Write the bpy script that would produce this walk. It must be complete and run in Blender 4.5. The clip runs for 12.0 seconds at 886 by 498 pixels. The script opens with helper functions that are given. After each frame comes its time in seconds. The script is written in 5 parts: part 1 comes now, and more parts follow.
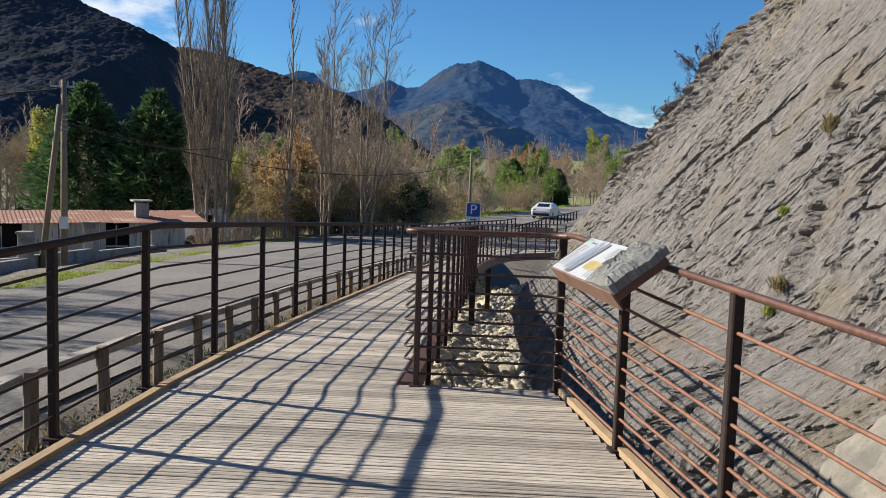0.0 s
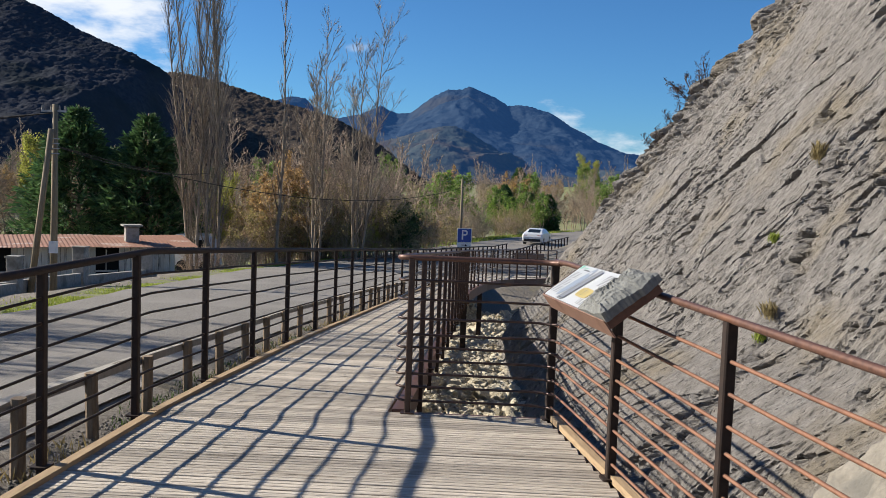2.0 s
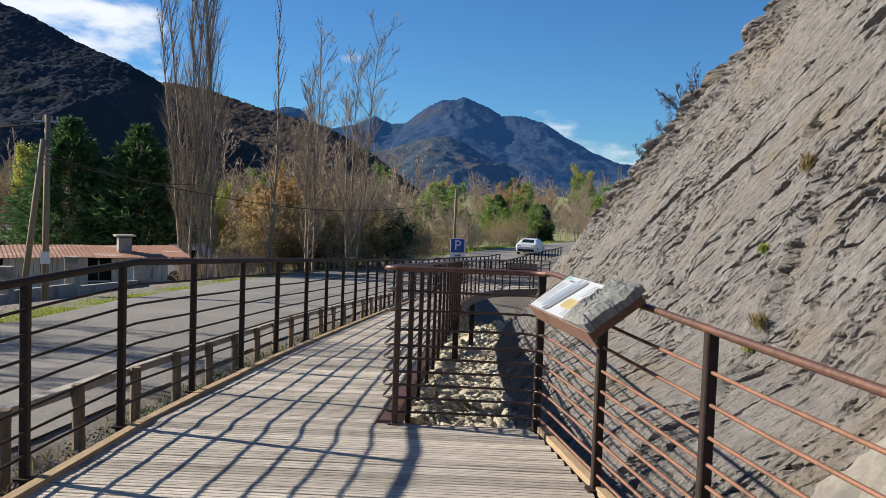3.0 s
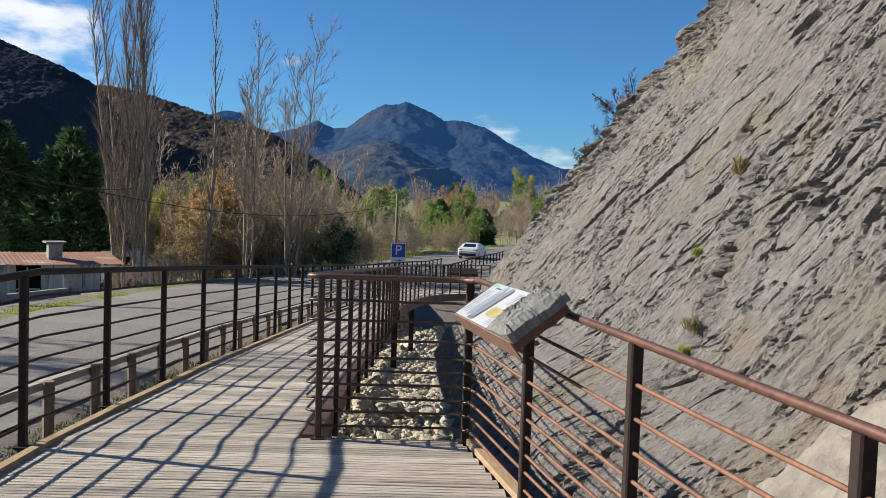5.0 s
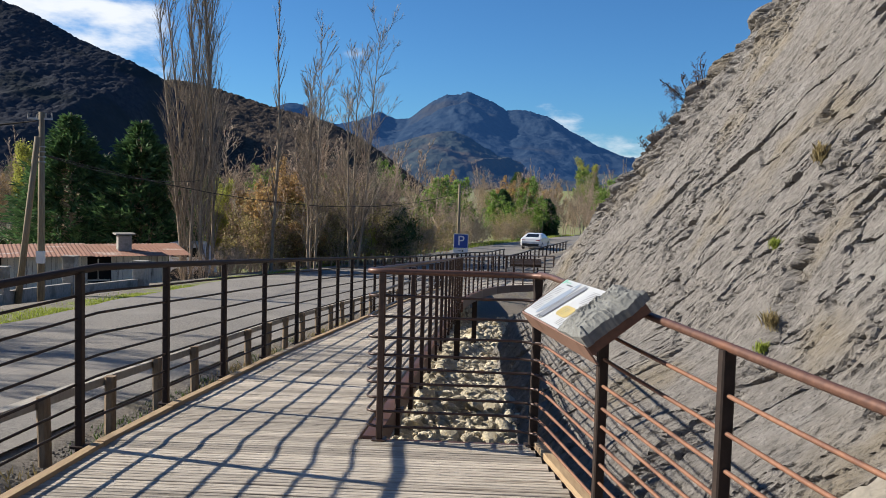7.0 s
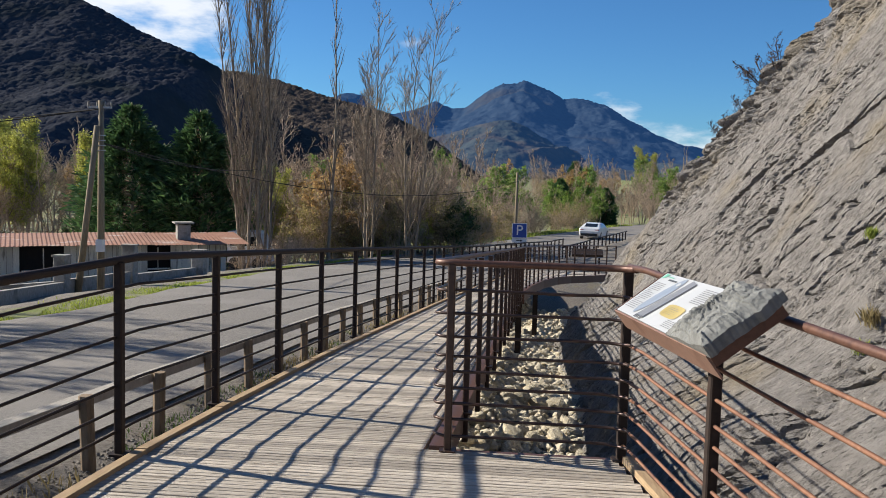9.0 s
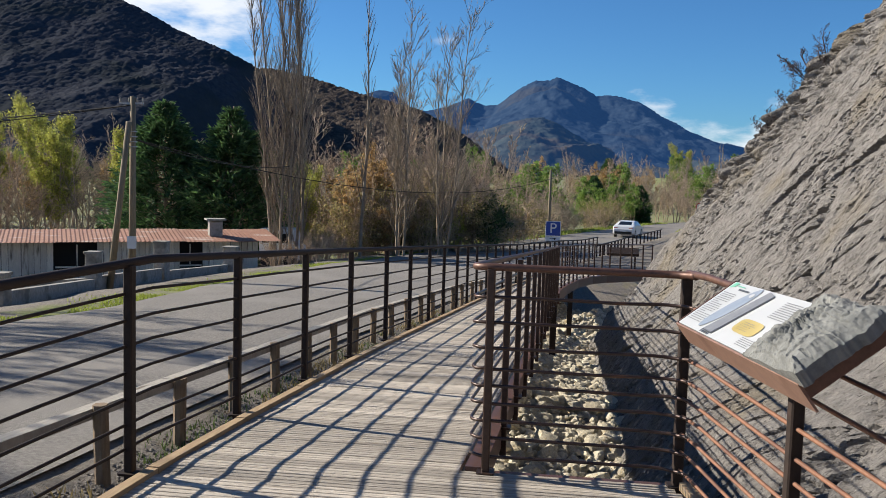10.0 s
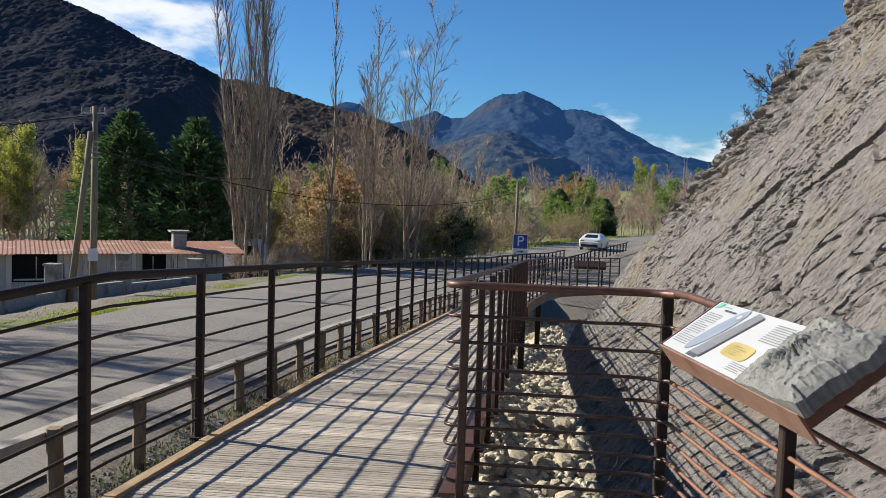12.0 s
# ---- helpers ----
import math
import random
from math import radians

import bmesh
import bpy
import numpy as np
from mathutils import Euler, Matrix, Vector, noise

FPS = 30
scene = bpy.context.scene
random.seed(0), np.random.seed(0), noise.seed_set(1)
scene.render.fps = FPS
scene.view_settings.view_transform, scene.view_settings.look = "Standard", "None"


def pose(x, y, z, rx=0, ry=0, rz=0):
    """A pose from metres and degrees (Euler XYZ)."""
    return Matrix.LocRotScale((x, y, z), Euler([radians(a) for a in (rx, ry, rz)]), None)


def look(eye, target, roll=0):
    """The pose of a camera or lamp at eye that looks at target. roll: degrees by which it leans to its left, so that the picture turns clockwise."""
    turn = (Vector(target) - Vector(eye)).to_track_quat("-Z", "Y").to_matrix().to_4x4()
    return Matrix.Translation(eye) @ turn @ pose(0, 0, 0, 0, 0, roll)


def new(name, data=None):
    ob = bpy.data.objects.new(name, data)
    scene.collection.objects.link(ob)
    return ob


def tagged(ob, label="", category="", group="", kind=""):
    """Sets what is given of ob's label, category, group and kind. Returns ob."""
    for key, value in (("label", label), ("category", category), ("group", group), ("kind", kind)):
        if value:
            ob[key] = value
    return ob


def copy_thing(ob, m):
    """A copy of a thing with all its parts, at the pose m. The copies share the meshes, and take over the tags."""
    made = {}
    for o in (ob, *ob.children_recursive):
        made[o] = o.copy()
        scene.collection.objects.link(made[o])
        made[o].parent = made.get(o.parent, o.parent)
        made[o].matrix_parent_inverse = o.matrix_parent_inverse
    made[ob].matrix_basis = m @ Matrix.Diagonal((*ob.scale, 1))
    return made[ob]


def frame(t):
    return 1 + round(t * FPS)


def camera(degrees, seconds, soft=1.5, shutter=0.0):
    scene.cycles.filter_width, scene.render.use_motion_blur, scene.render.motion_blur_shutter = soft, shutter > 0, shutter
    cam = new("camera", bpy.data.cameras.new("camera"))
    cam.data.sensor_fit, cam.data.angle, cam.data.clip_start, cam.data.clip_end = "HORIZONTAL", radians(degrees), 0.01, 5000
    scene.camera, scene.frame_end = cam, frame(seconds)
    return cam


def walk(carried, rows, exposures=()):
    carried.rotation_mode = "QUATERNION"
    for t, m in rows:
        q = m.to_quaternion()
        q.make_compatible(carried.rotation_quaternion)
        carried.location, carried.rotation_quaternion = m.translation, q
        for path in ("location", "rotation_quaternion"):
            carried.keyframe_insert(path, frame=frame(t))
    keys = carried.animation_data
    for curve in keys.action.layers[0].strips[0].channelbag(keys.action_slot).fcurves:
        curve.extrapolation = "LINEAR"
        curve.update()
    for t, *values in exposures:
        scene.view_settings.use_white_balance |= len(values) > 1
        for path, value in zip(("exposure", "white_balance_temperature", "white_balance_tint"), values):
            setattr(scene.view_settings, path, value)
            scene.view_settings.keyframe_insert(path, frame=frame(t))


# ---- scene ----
cam = camera(51.9, 12.0, soft=0.6)
PATH = [
    (0, (-0.042, -0.954, 1.584), (-0.139, 1.033, 1.377), 1.9),
    (0.5, (-0.055, -0.945, 1.586), (-0.151, 1.043, 1.389), 2.0),
    (1, (-0.065, -0.936, 1.589), (-0.16, 1.054, 1.405), 2.1),
    (1.5, (-0.052, -0.941, 1.591), (-0.142, 1.05, 1.423), 2.1),
    (2, (-0.052, -0.949, 1.592), (-0.131, 1.044, 1.441), 2.1),
    (2.5, (-0.044, -0.952, 1.599), (-0.115, 1.042, 1.461), 2.1),
    (4.5, (0.142, -0.841, 1.594), (0.114, 1.155, 1.479), 1.9),
    (5, (0.112, -0.737, 1.602), (0.169, 1.259, 1.488), 2.0),
    (5.5, (0.041, -0.641, 1.618), (0.113, 1.355, 1.506), 2.1),
    (6, (0.05, -0.555, 1.62), (0.101, 1.441, 1.507), 1.9),
    (6.5, (0.107, -0.48, 1.614), (0.09, 1.516, 1.488), 1.6),
    (7, (0.095, -0.451, 1.608), (0.016, 1.542, 1.468), 1.6),
    (9, (-0.047, 0.161, 1.557), (-0.247, 2.143, 1.391), 1.5),
    (9.5, (-0.039, 0.388, 1.561), (-0.295, 2.363, 1.386), 1.5),
    (10, (-0.127, 0.598, 1.548), (-0.396, 2.572, 1.374), 1.6),
    (10.5, (-0.197, 0.707, 1.55), (-0.464, 2.682, 1.376), 1.8),
    (11, (-0.191, 0.753, 1.551), (-0.443, 2.73, 1.383), 1.9),
    (11.5, (-0.178, 0.761, 1.556), (-0.395, 2.743, 1.401), 1.9),
    (12, (-0.183, 0.771, 1.556), (-0.38, 2.756, 1.411), 1.9),
]
walk(cam, [(t, look(eye, aim, roll)) for t, eye, aim, roll in PATH])

# ---- world, sun ----
SUN_DIR = Vector((-0.857, 0.212, 0.469))
EXPOSURE = 0.76
scene.view_settings.exposure = EXPOSURE
world = bpy.data.worlds.new("sky")
scene.world = world
world.use_nodes = True


def build_sky():
    nt = world.node_tree
    nt.nodes.clear()
    n = nt.nodes.new
    link = nt.links.new
    sky = n("ShaderNodeTexSky")
    sky.sky_type = "NISHITA"
    sky.sun_disc = False
    sky.sun_elevation = math.asin(SUN_DIR.z)
    sky.sun_rotation = math.atan2(SUN_DIR.x, SUN_DIR.y)
    sky.altitude = 700
    sky.air_density = 0.9
    sky.dust_density = 0.25
    sky.ozone_density = 2.6
    tc = n("ShaderNodeTexCoord")
    sep = n("ShaderNodeSeparateXYZ")
    link(tc.outputs["Generated"], sep.inputs[0])
    # clouds: noise stretched along the horizon, thick low down and to the west
    mp = n("ShaderNodeMapping")
    mp.inputs["Scale"].default_value = (2.8, 2.8, 7.5)
    mp.inputs["Location"].default_value = (0.32, 0.1, 0.18)
    link(tc.outputs["Generated"], mp.inputs[0])
    nz = n("ShaderNodeTexNoise")
    nz.inputs["Scale"].default_value = 2.3
    nz.inputs["Detail"].default_value = 9
    nz.inputs["Roughness"].default_value = 0.55
    link(mp.outputs[0], nz.inputs["Vector"])
    band = n("ShaderNodeMapRange")           # thin haze band over the ridge
    band.inputs["From Min"].default_value = 0.105
    band.inputs["From Max"].default_value = 0.049
    link(sep.outputs["Z"], band.inputs["Value"])
    west = n("ShaderNodeMapRange")           # cumulus over the western ridge
    west.inputs["From Min"].default_value = -0.27
    west.inputs["From Max"].default_value = -0.33
    link(sep.outputs["X"], west.inputs["Value"])
    top = n("ShaderNodeMapRange")
    top.inputs["From Min"].default_value = 0.30
    top.inputs["From Max"].default_value = 0.20
    link(sep.outputs["Z"], top.inputs["Value"])
    wt = n("ShaderNodeMath")
    wt.operation = "MULTIPLY"
    west.inputs["To Max"].default_value = 1.1
    link(west.outputs[0], wt.inputs[0])
    link(top.outputs[0], wt.inputs[1])
    mx = n("ShaderNodeMath")
    mx.operation = "MAXIMUM"
    link(band.outputs[0], mx.inputs[0])
    link(wt.outputs[0], mx.inputs[1])
    add = n("ShaderNodeMath")
    add.operation = "MULTIPLY_ADD"
    add.inputs[1].default_value = 0.28
    link(mx.outputs[0], add.inputs[0])
    link(nz.outputs["Fac"], add.inputs[2])
    ramp = n("ShaderNodeMapRange")
    ramp.interpolation_type = "SMOOTHSTEP"
    ramp.inputs["From Min"].default_value = 0.70
    ramp.inputs["From Max"].default_value = 0.87
    ramp.inputs["To Max"].default_value = 0.92
    link(add.outputs[0], ramp.inputs["Value"])
    tint = n("ShaderNodeMix")
    tint.data_type = "RGBA"
    tint.blend_type = "MULTIPLY"
    tint.inputs["Factor"].default_value = 1.0
    tint.inputs["B"].default_value = (0.59, 1.12, 1.60, 1)
    link(sky.outputs[0], tint.inputs["A"])
    mixc = n("ShaderNodeMix")
    mixc.data_type = "RGBA"
    link(ramp.outputs[0], mixc.inputs["Factor"])
    link(tint.outputs["Result"], mixc.inputs["A"])
    mixc.inputs["B"].default_value = (13.5, 13.9, 14.4, 1)
    bg = n("ShaderNodeBackground")
    bg.inputs["Strength"].default_value = 0.0433
    link(mixc.outputs["Result"], bg.inputs["Color"])
    out = n("ShaderNodeOutputWorld")
    link(bg.outputs[0], out.inputs[0])


build_sky()
sun = new("sun", bpy.data.lights.new("sun", "SUN"))
sun.data.energy = 5.0
sun.data.angle = radians(0.55)
sun.data.color = (1.0, 0.92, 0.79)
sun.matrix_world = look((0, 0, 30), Vector((0, 0, 30)) - SUN_DIR)


# ---- materials ----
def mat(name, c1, c2, scale=8.0, rough=0.8, metal=0.0, bump=0.3, bscale=None, dist=0.01, c3=None, c3_scale=1.0, c3_at=0.55,
        stretch=(1, 1, 1), turn=(0, 0, 0), per_object=0.0, per_island=0.0, glow=None, spec=0.5, attr=None, attr_colours=None, translucent=0.0):
    m = bpy.data.materials.new(name)
    m.use_nodes = True
    nt = m.node_tree
    n, link = nt.nodes.new, nt.links.new
    bsdf = nt.nodes["Principled BSDF"]
    tc = n("ShaderNodeTexCoord")
    mp = n("ShaderNodeMapping")
    mp.inputs["Scale"].default_value = stretch
    mp.inputs["Rotation"].default_value = [radians(a) for a in turn]
    link(tc.outputs["Object"], mp.inputs[0])
    vec = mp.outputs[0]
    if per_object:
        info = n("ShaderNodeObjectInfo")
        sc = n("ShaderNodeVectorMath")
        sc.operation = "SCALE"
        sc.inputs["Scale"].default_value = 37.0
        comb = n("ShaderNodeCombineXYZ")
        for i in range(3):
            link(info.outputs["Random"], comb.inputs[i])
        link(comb.outputs[0], sc.inputs[0])
        av = n("ShaderNodeVectorMath")
        link(vec, av.inputs[0])
        link(sc.outputs[0], av.inputs[1])
        vec = av.outputs[0]
    fine = n("ShaderNodeTexNoise")
    fine.inputs["Scale"].default_value = scale
    fine.inputs["Detail"].default_value = 8
    fine.inputs["Roughness"].default_value = 0.65
    link(vec, fine.inputs["Vector"])
    fr = n("ShaderNodeMapRange")
    fr.inputs["From Min"].default_value = 0.32
    fr.inputs["From Max"].default_value = 0.68
    link(fine.outputs["Fac"], fr.inputs["Value"])
    mix = n("ShaderNodeMix")
    mix.data_type = "RGBA"
    mix.inputs["A"].default_value = (*c1, 1)
    mix.inputs["B"].default_value = (*c2, 1)
    link(fr.outputs[0], mix.inputs["Factor"])
    colour = mix.outputs["Result"]
    if attr:
        at = n("ShaderNodeAttribute")
        at.attribute_name = attr
        g = n("ShaderNodeMix")
        g.data_type = "RGBA"
        g.inputs["A"].default_value = (*attr_colours[0], 1)
        g.inputs["B"].default_value = (*attr_colours[1], 1)
        link(fr.outputs[0], g.inputs["Factor"])
        wob = n("ShaderNodeMath")
        wob.operation = "MULTIPLY_ADD"
        wob.inputs[1].default_value = 0.9
        wob.inputs[2].default_value = -0.45
        big0 = n("ShaderNodeTexNoise")
        big0.inputs["Scale"].default_value = 1.3
        big0.inputs["Detail"].default_value = 6
        link(vec, big0.inputs["Vector"])
        link(big0.outputs["Fac"], wob.inputs[0])
        ad = n("ShaderNodeMath")
        link(at.outputs["Fac"], ad.inputs[0])
        link(wob.outputs[0], ad.inputs[1])
        st = n("ShaderNodeMapRange")
        st.inputs["From Min"].default_value = 0.35
        st.inputs["From Max"].default_value = 0.6
        link(ad.outputs[0], st.inputs["Value"])
        gm = n("ShaderNodeMix")
        gm.data_type = "RGBA"
        link(st.outputs[0], gm.inputs["Factor"])
        link(colour, gm.inputs["A"])
        link(g.outputs["Result"], gm.inputs["B"])
        colour = gm.outputs["Result"]
    if c3:
        big = n("ShaderNodeTexNoise")
        big.inputs["Scale"].default_value = c3_scale
        big.inputs["Detail"].default_value = 7
        link(vec, big.inputs["Vector"])
        br = n("ShaderNodeMapRange")
        br.inputs["From Min"].default_value = c3_at
        br.inputs["From Max"].default_value = c3_at + 0.12
        link(big.outputs["Fac"], br.inputs["Value"])
        m3 = n("ShaderNodeMix")
        m3.data_type = "RGBA"
        m3.inputs["B"].default_value = (*c3, 1)
        link(br.outputs[0], m3.inputs["Factor"])
        link(colour, m3.inputs["A"])
        colour = m3.outputs["Result"]
    if per_object or per_island:
        if per_island:
            src = n("ShaderNodeNewGeometry").outputs["Random Per Island"]
        else:
            src = info.outputs["Random"]
        amt = per_object or per_island
        vr = n("ShaderNodeMapRange")
        vr.inputs["To Min"].default_value = 1 - amt
        vr.inputs["To Max"].default_value = 1 + amt
        link(src, vr.inputs["Value"])
        hs = n("ShaderNodeHueSaturation")
        link(vr.outputs[0], hs.inputs["Value"])
        link(colour, hs.inputs["Color"])
        colour = hs.outputs["Color"]
    link(colour, bsdf.inputs["Base Color"])
    rr = n("ShaderNodeMapRange")
    rr.inputs["To Min"].default_value = max(0.05, rough - 0.12)
    rr.inputs["To Max"].default_value = min(1, rough + 0.1)
    link(fine.outputs["Fac"], rr.inputs["Value"])
    link(rr.outputs[0], bsdf.inputs["Roughness"])
    bsdf.inputs["Metallic"].default_value = metal
    bsdf.inputs["Specular IOR Level"].default_value = spec
    if glow:
        bsdf.inputs["Emission Color"].default_value = (*glow[:3], 1)
        bsdf.inputs["Emission Strength"].default_value = glow[3]
    if translucent:
        tl = n("ShaderNodeBsdfTranslucent")
        link(colour, tl.inputs["Color"])
        ms = n("ShaderNodeMixShader")
        ms.inputs[0].default_value = translucent
        link(bsdf.outputs[0], ms.inputs[1])
        link(tl.outputs[0], ms.inputs[2])
        link(ms.outputs[0], nt.nodes["Material Output"].inputs[0])
    if bump:
        bn = n("ShaderNodeTexNoise")
        bn.inputs["Scale"].default_value = bscale or scale * 2
        bn.inputs["Detail"].default_value = 8
        bn.inputs["Roughness"].default_value = 0.6
        link(vec, bn.inputs["Vector"])
        b = n("ShaderNodeBump")
        b.inputs["Strength"].default_value = bump
        b.inputs["Distance"].default_value = dist
        link(bn.outputs["Fac"], b.inputs["Height"])
        link(b.outputs[0], bsdf.inputs["Normal"])
    return m


M = {}
M["plank"] = mat("weathered_larch", (0.30, 0.258, 0.208), (0.585, 0.525, 0.445), 4, 0.85, bump=0.8, bscale=7, dist=0.010, stretch=(1, 18, 4),
                 c3=(0.176, 0.145, 0.11), c3_scale=1.1, c3_at=0.58, per_object=0.30)
M["edge"] = mat("edge_timber", (0.299, 0.202, 0.114), (0.414, 0.299, 0.176), 6, 0.8, bump=0.4, stretch=(8, 1, 8), c3=(0.264, 0.22, 0.167), c3_at=0.55)
M["corten"] = mat("rusted_steel", (0.088, 0.044, 0.0326), (0.15, 0.0748, 0.051), 30, 0.5, metal=0.35, bump=0.25, bscale=90, dist=0.002,
                  c3=(0.176, 0.081, 0.0484), c3_scale=4, c3_at=0.60)
M["rust"] = mat("orange_rust", (0.176, 0.081, 0.0484), (0.264, 0.128, 0.0748), 40, 0.65, metal=0.2, bump=0.35, bscale=110, dist=0.002,
                c3=(0.141, 0.066, 0.044), c3_scale=6, c3_at=0.52)
M["dark_steel"] = mat("dark_brown_steel", (0.019, 0.013, 0.011), (0.037, 0.024, 0.019), 30, 0.7, metal=0.0, bump=0.2, bscale=90, dist=0.002, spec=0.25,
                      c3=(0.0704, 0.037, 0.0246), c3_scale=5, c3_at=0.62)
M["brown_steel"] = mat("brown_weathered_steel", (0.0396, 0.0255, 0.0211), (0.0748, 0.044, 0.0343), 30, 0.4, metal=0.45, bump=0.25, bscale=90, dist=0.002,
                       c3=(0.132, 0.0634, 0.037), c3_scale=5, c3_at=0.6)
M["lip"] = mat("pale_brown_steel", (0.194, 0.11, 0.0792), (0.282, 0.167, 0.123), 18, 0.55, metal=0.2, bump=0.2, bscale=60, dist=0.002, c3=(0.158, 0.0792, 0.0528), c3_scale=5, c3_at=0.56)
M["asphalt"] = mat("asphalt", (0.115, 0.105, 0.094), (0.265, 0.245, 0.22), 26, 0.9, bump=0.8, bscale=120, dist=0.010, c3=(0.225, 0.208, 0.188), c3_scale=0.35, c3_at=0.5)
M["ground"] = mat("gravelly_soil", (0.11, 0.095, 0.078), (0.25, 0.22, 0.185), 22, 0.95, bump=0.9, bscale=60, dist=0.03, c3=(0.21, 0.18, 0.12), c3_scale=1.6, c3_at=0.56,
                  attr="grass", attr_colours=((0.132, 0.163, 0.0308), (0.238, 0.273, 0.0572)))
M["stone"] = mat("pale_limestone", (0.40, 0.355, 0.265), (0.62, 0.56, 0.43), 9, 0.9, bump=0.9, bscale=22, dist=0.025, c3=(0.44, 0.345, 0.19), c3_scale=3, c3_at=0.57, per_object=0.28)
M["stone_small"] = mat("pale_limestone_rubble", (0.38, 0.34, 0.255), (0.58, 0.525, 0.41), 9, 0.9, bump=0.9, bscale=22, dist=0.025, c3=(0.40, 0.32, 0.19), c3_scale=3, c3_at=0.58, per_island=0.3)
M["gravel"] = mat("grey_gravel", (0.114, 0.101, 0.0836), (0.238, 0.216, 0.185), 12, 0.95, bump=0, per_island=0.4)
M["stone_pale"] = mat("pale_calcite_rock", (0.167, 0.151, 0.125), (0.282, 0.257, 0.216), 5, 0.95, bump=0.9, bscale=9, dist=0.04, c3=(0.15, 0.141, 0.123), c3_scale=2.2, c3_at=0.56)
M["guard"] = mat("grey_guard_timber", (0.29, 0.264, 0.229), (0.44, 0.405, 0.352), 7, 0.85, bump=0.5, stretch=(6, 1, 1), c3=(0.123, 0.0968, 0.0704), c3_scale=2, c3_at=0.6)
M["guard_post"] = mat("guard_post_timber", (0.176, 0.123, 0.0748), (0.29, 0.211, 0.136), 7, 0.85, bump=0.5, stretch=(5, 5, 1), c3=(0.114, 0.0792, 0.0528), c3_scale=2, c3_at=0.58)
M["white_sheet"] = mat("printed_white_sheet", (0.405, 0.418, 0.427), (0.458, 0.466, 0.466), 3, 0.35, bump=0)
M["ink"] = mat("grey_ink", (0.15, 0.154, 0.163), (0.22, 0.224, 0.233), 40, 0.4, bump=0)
M["ink_dark"] = mat("dark_ink", (0.044, 0.0458, 0.0484), (0.088, 0.0924, 0.0968), 60, 0.45, bump=0)
M["ink_blue"] = mat("blue_grey_ink", (0.194, 0.233, 0.29), (0.264, 0.299, 0.352), 12, 0.4, bump=0)
M["ink_yellow"] = mat("ochre_ink", (0.37, 0.282, 0.0792), (0.44, 0.352, 0.132), 12, 0.4, bump=0)
M["ink_green"] = mat("green_ink", (0.088, 0.37, 0.238), (0.176, 0.44, 0.317), 12, 0.4, bump=0)
M["fossil"] = mat("grey_fossil_cast", (0.106, 0.11, 0.106), (0.207, 0.211, 0.202), 14, 0.8, bump=0.7, bscale=26, dist=0.012, c3=(0.246, 0.246, 0.229), c3_scale=6, c3_at=0.57)
M["timber_pole"] = mat("creosoted_pole", (0.176, 0.136, 0.088), (0.29, 0.238, 0.158), 5, 0.9, bump=0.4, stretch=(6, 6, 0.6))
M["concrete"] = mat("weathered_concrete", (0.22, 0.213, 0.19), (0.35, 0.335, 0.305), 9, 0.9, bump=0.5, c3=(0.15, 0.143, 0.125), c3_scale=1.8, c3_at=0.53)
M["roof"] = mat("rusty_roof_sheet", (0.229, 0.0968, 0.0572), (0.387, 0.211, 0.145), 4, 0.7, metal=0.1, bump=0.3, stretch=(1, 3, 1), c3=(0.484, 0.396, 0.334), c3_scale=0.8, c3_at=0.57)
M["shed_board"] = mat("greyed_shed_boards", (0.546, 0.502, 0.405), (0.704, 0.651, 0.537), 6, 0.9, bump=0.4, stretch=(5, 5, 0.7), c3=(0.194, 0.167, 0.132), c3_scale=1.2, c3_at=0.57, per_object=0.18)
M["black"] = mat("dark_opening", (0.0106, 0.00968, 0.0088), (0.0194, 0.0176, 0.0158), 4, 0.9, bump=0)
M["sign_blue"] = mat("sign_blue", (0.0106, 0.0528, 0.29), (0.0132, 0.0616, 0.317), 3, 0.35, bump=0)
M["sign_white"] = mat("sign_white", (0.686, 0.686, 0.686), (0.722, 0.722, 0.722), 3, 0.35, bump=0)
M["galv"] = mat("galvanised_steel", (0.308, 0.317, 0.326), (0.396, 0.405, 0.414), 20, 0.45, metal=0.7, bump=0)
M["car_white"] = mat("white_car_paint", (0.634, 0.642, 0.651), (0.669, 0.678, 0.686), 2, 0.22, bump=0)
M["glass"] = mat("dark_car_glass", (0.0132, 0.0158, 0.0176), (0.0176, 0.0211, 0.0238), 2, 0.08, bump=0)
M["rubber"] = mat("tyre_rubber", (0.0176, 0.0176, 0.0176), (0.0264, 0.0264, 0.0264), 20, 0.8, bump=0.1)
M["red_lamp"] = mat("red_lamp", (0.308, 0.0088, 0.0088), (0.352, 0.0176, 0.0176), 20, 0.3, bump=0)
M["bark_grey"] = mat("grey_poplar_bark", (0.176, 0.139, 0.0986), (0.326, 0.264, 0.198), 6, 0.95, bump=0.4, per_island=0.5)
M["bark_brown"] = mat("brown_bark", (0.30, 0.22, 0.15), (0.46, 0.36, 0.27), 6, 0.95, bump=0.3, per_island=0.55)
M["twig_dark"] = mat("dark_twigs", (0.0528, 0.0396, 0.0352), (0.106, 0.0748, 0.066), 6, 0.95, bump=0)
M["needle"] = mat("dark_needles", (0.04, 0.09, 0.035), (0.10, 0.18, 0.06), 3, 0.75, bump=0, per_island=0.5, translucent=0.3)
M["leaf_yellow"] = mat("yellow_green_leaves", (0.317, 0.334, 0.0616), (0.44, 0.44, 0.106), 3, 0.7, bump=0, per_island=0.5, translucent=0.45)
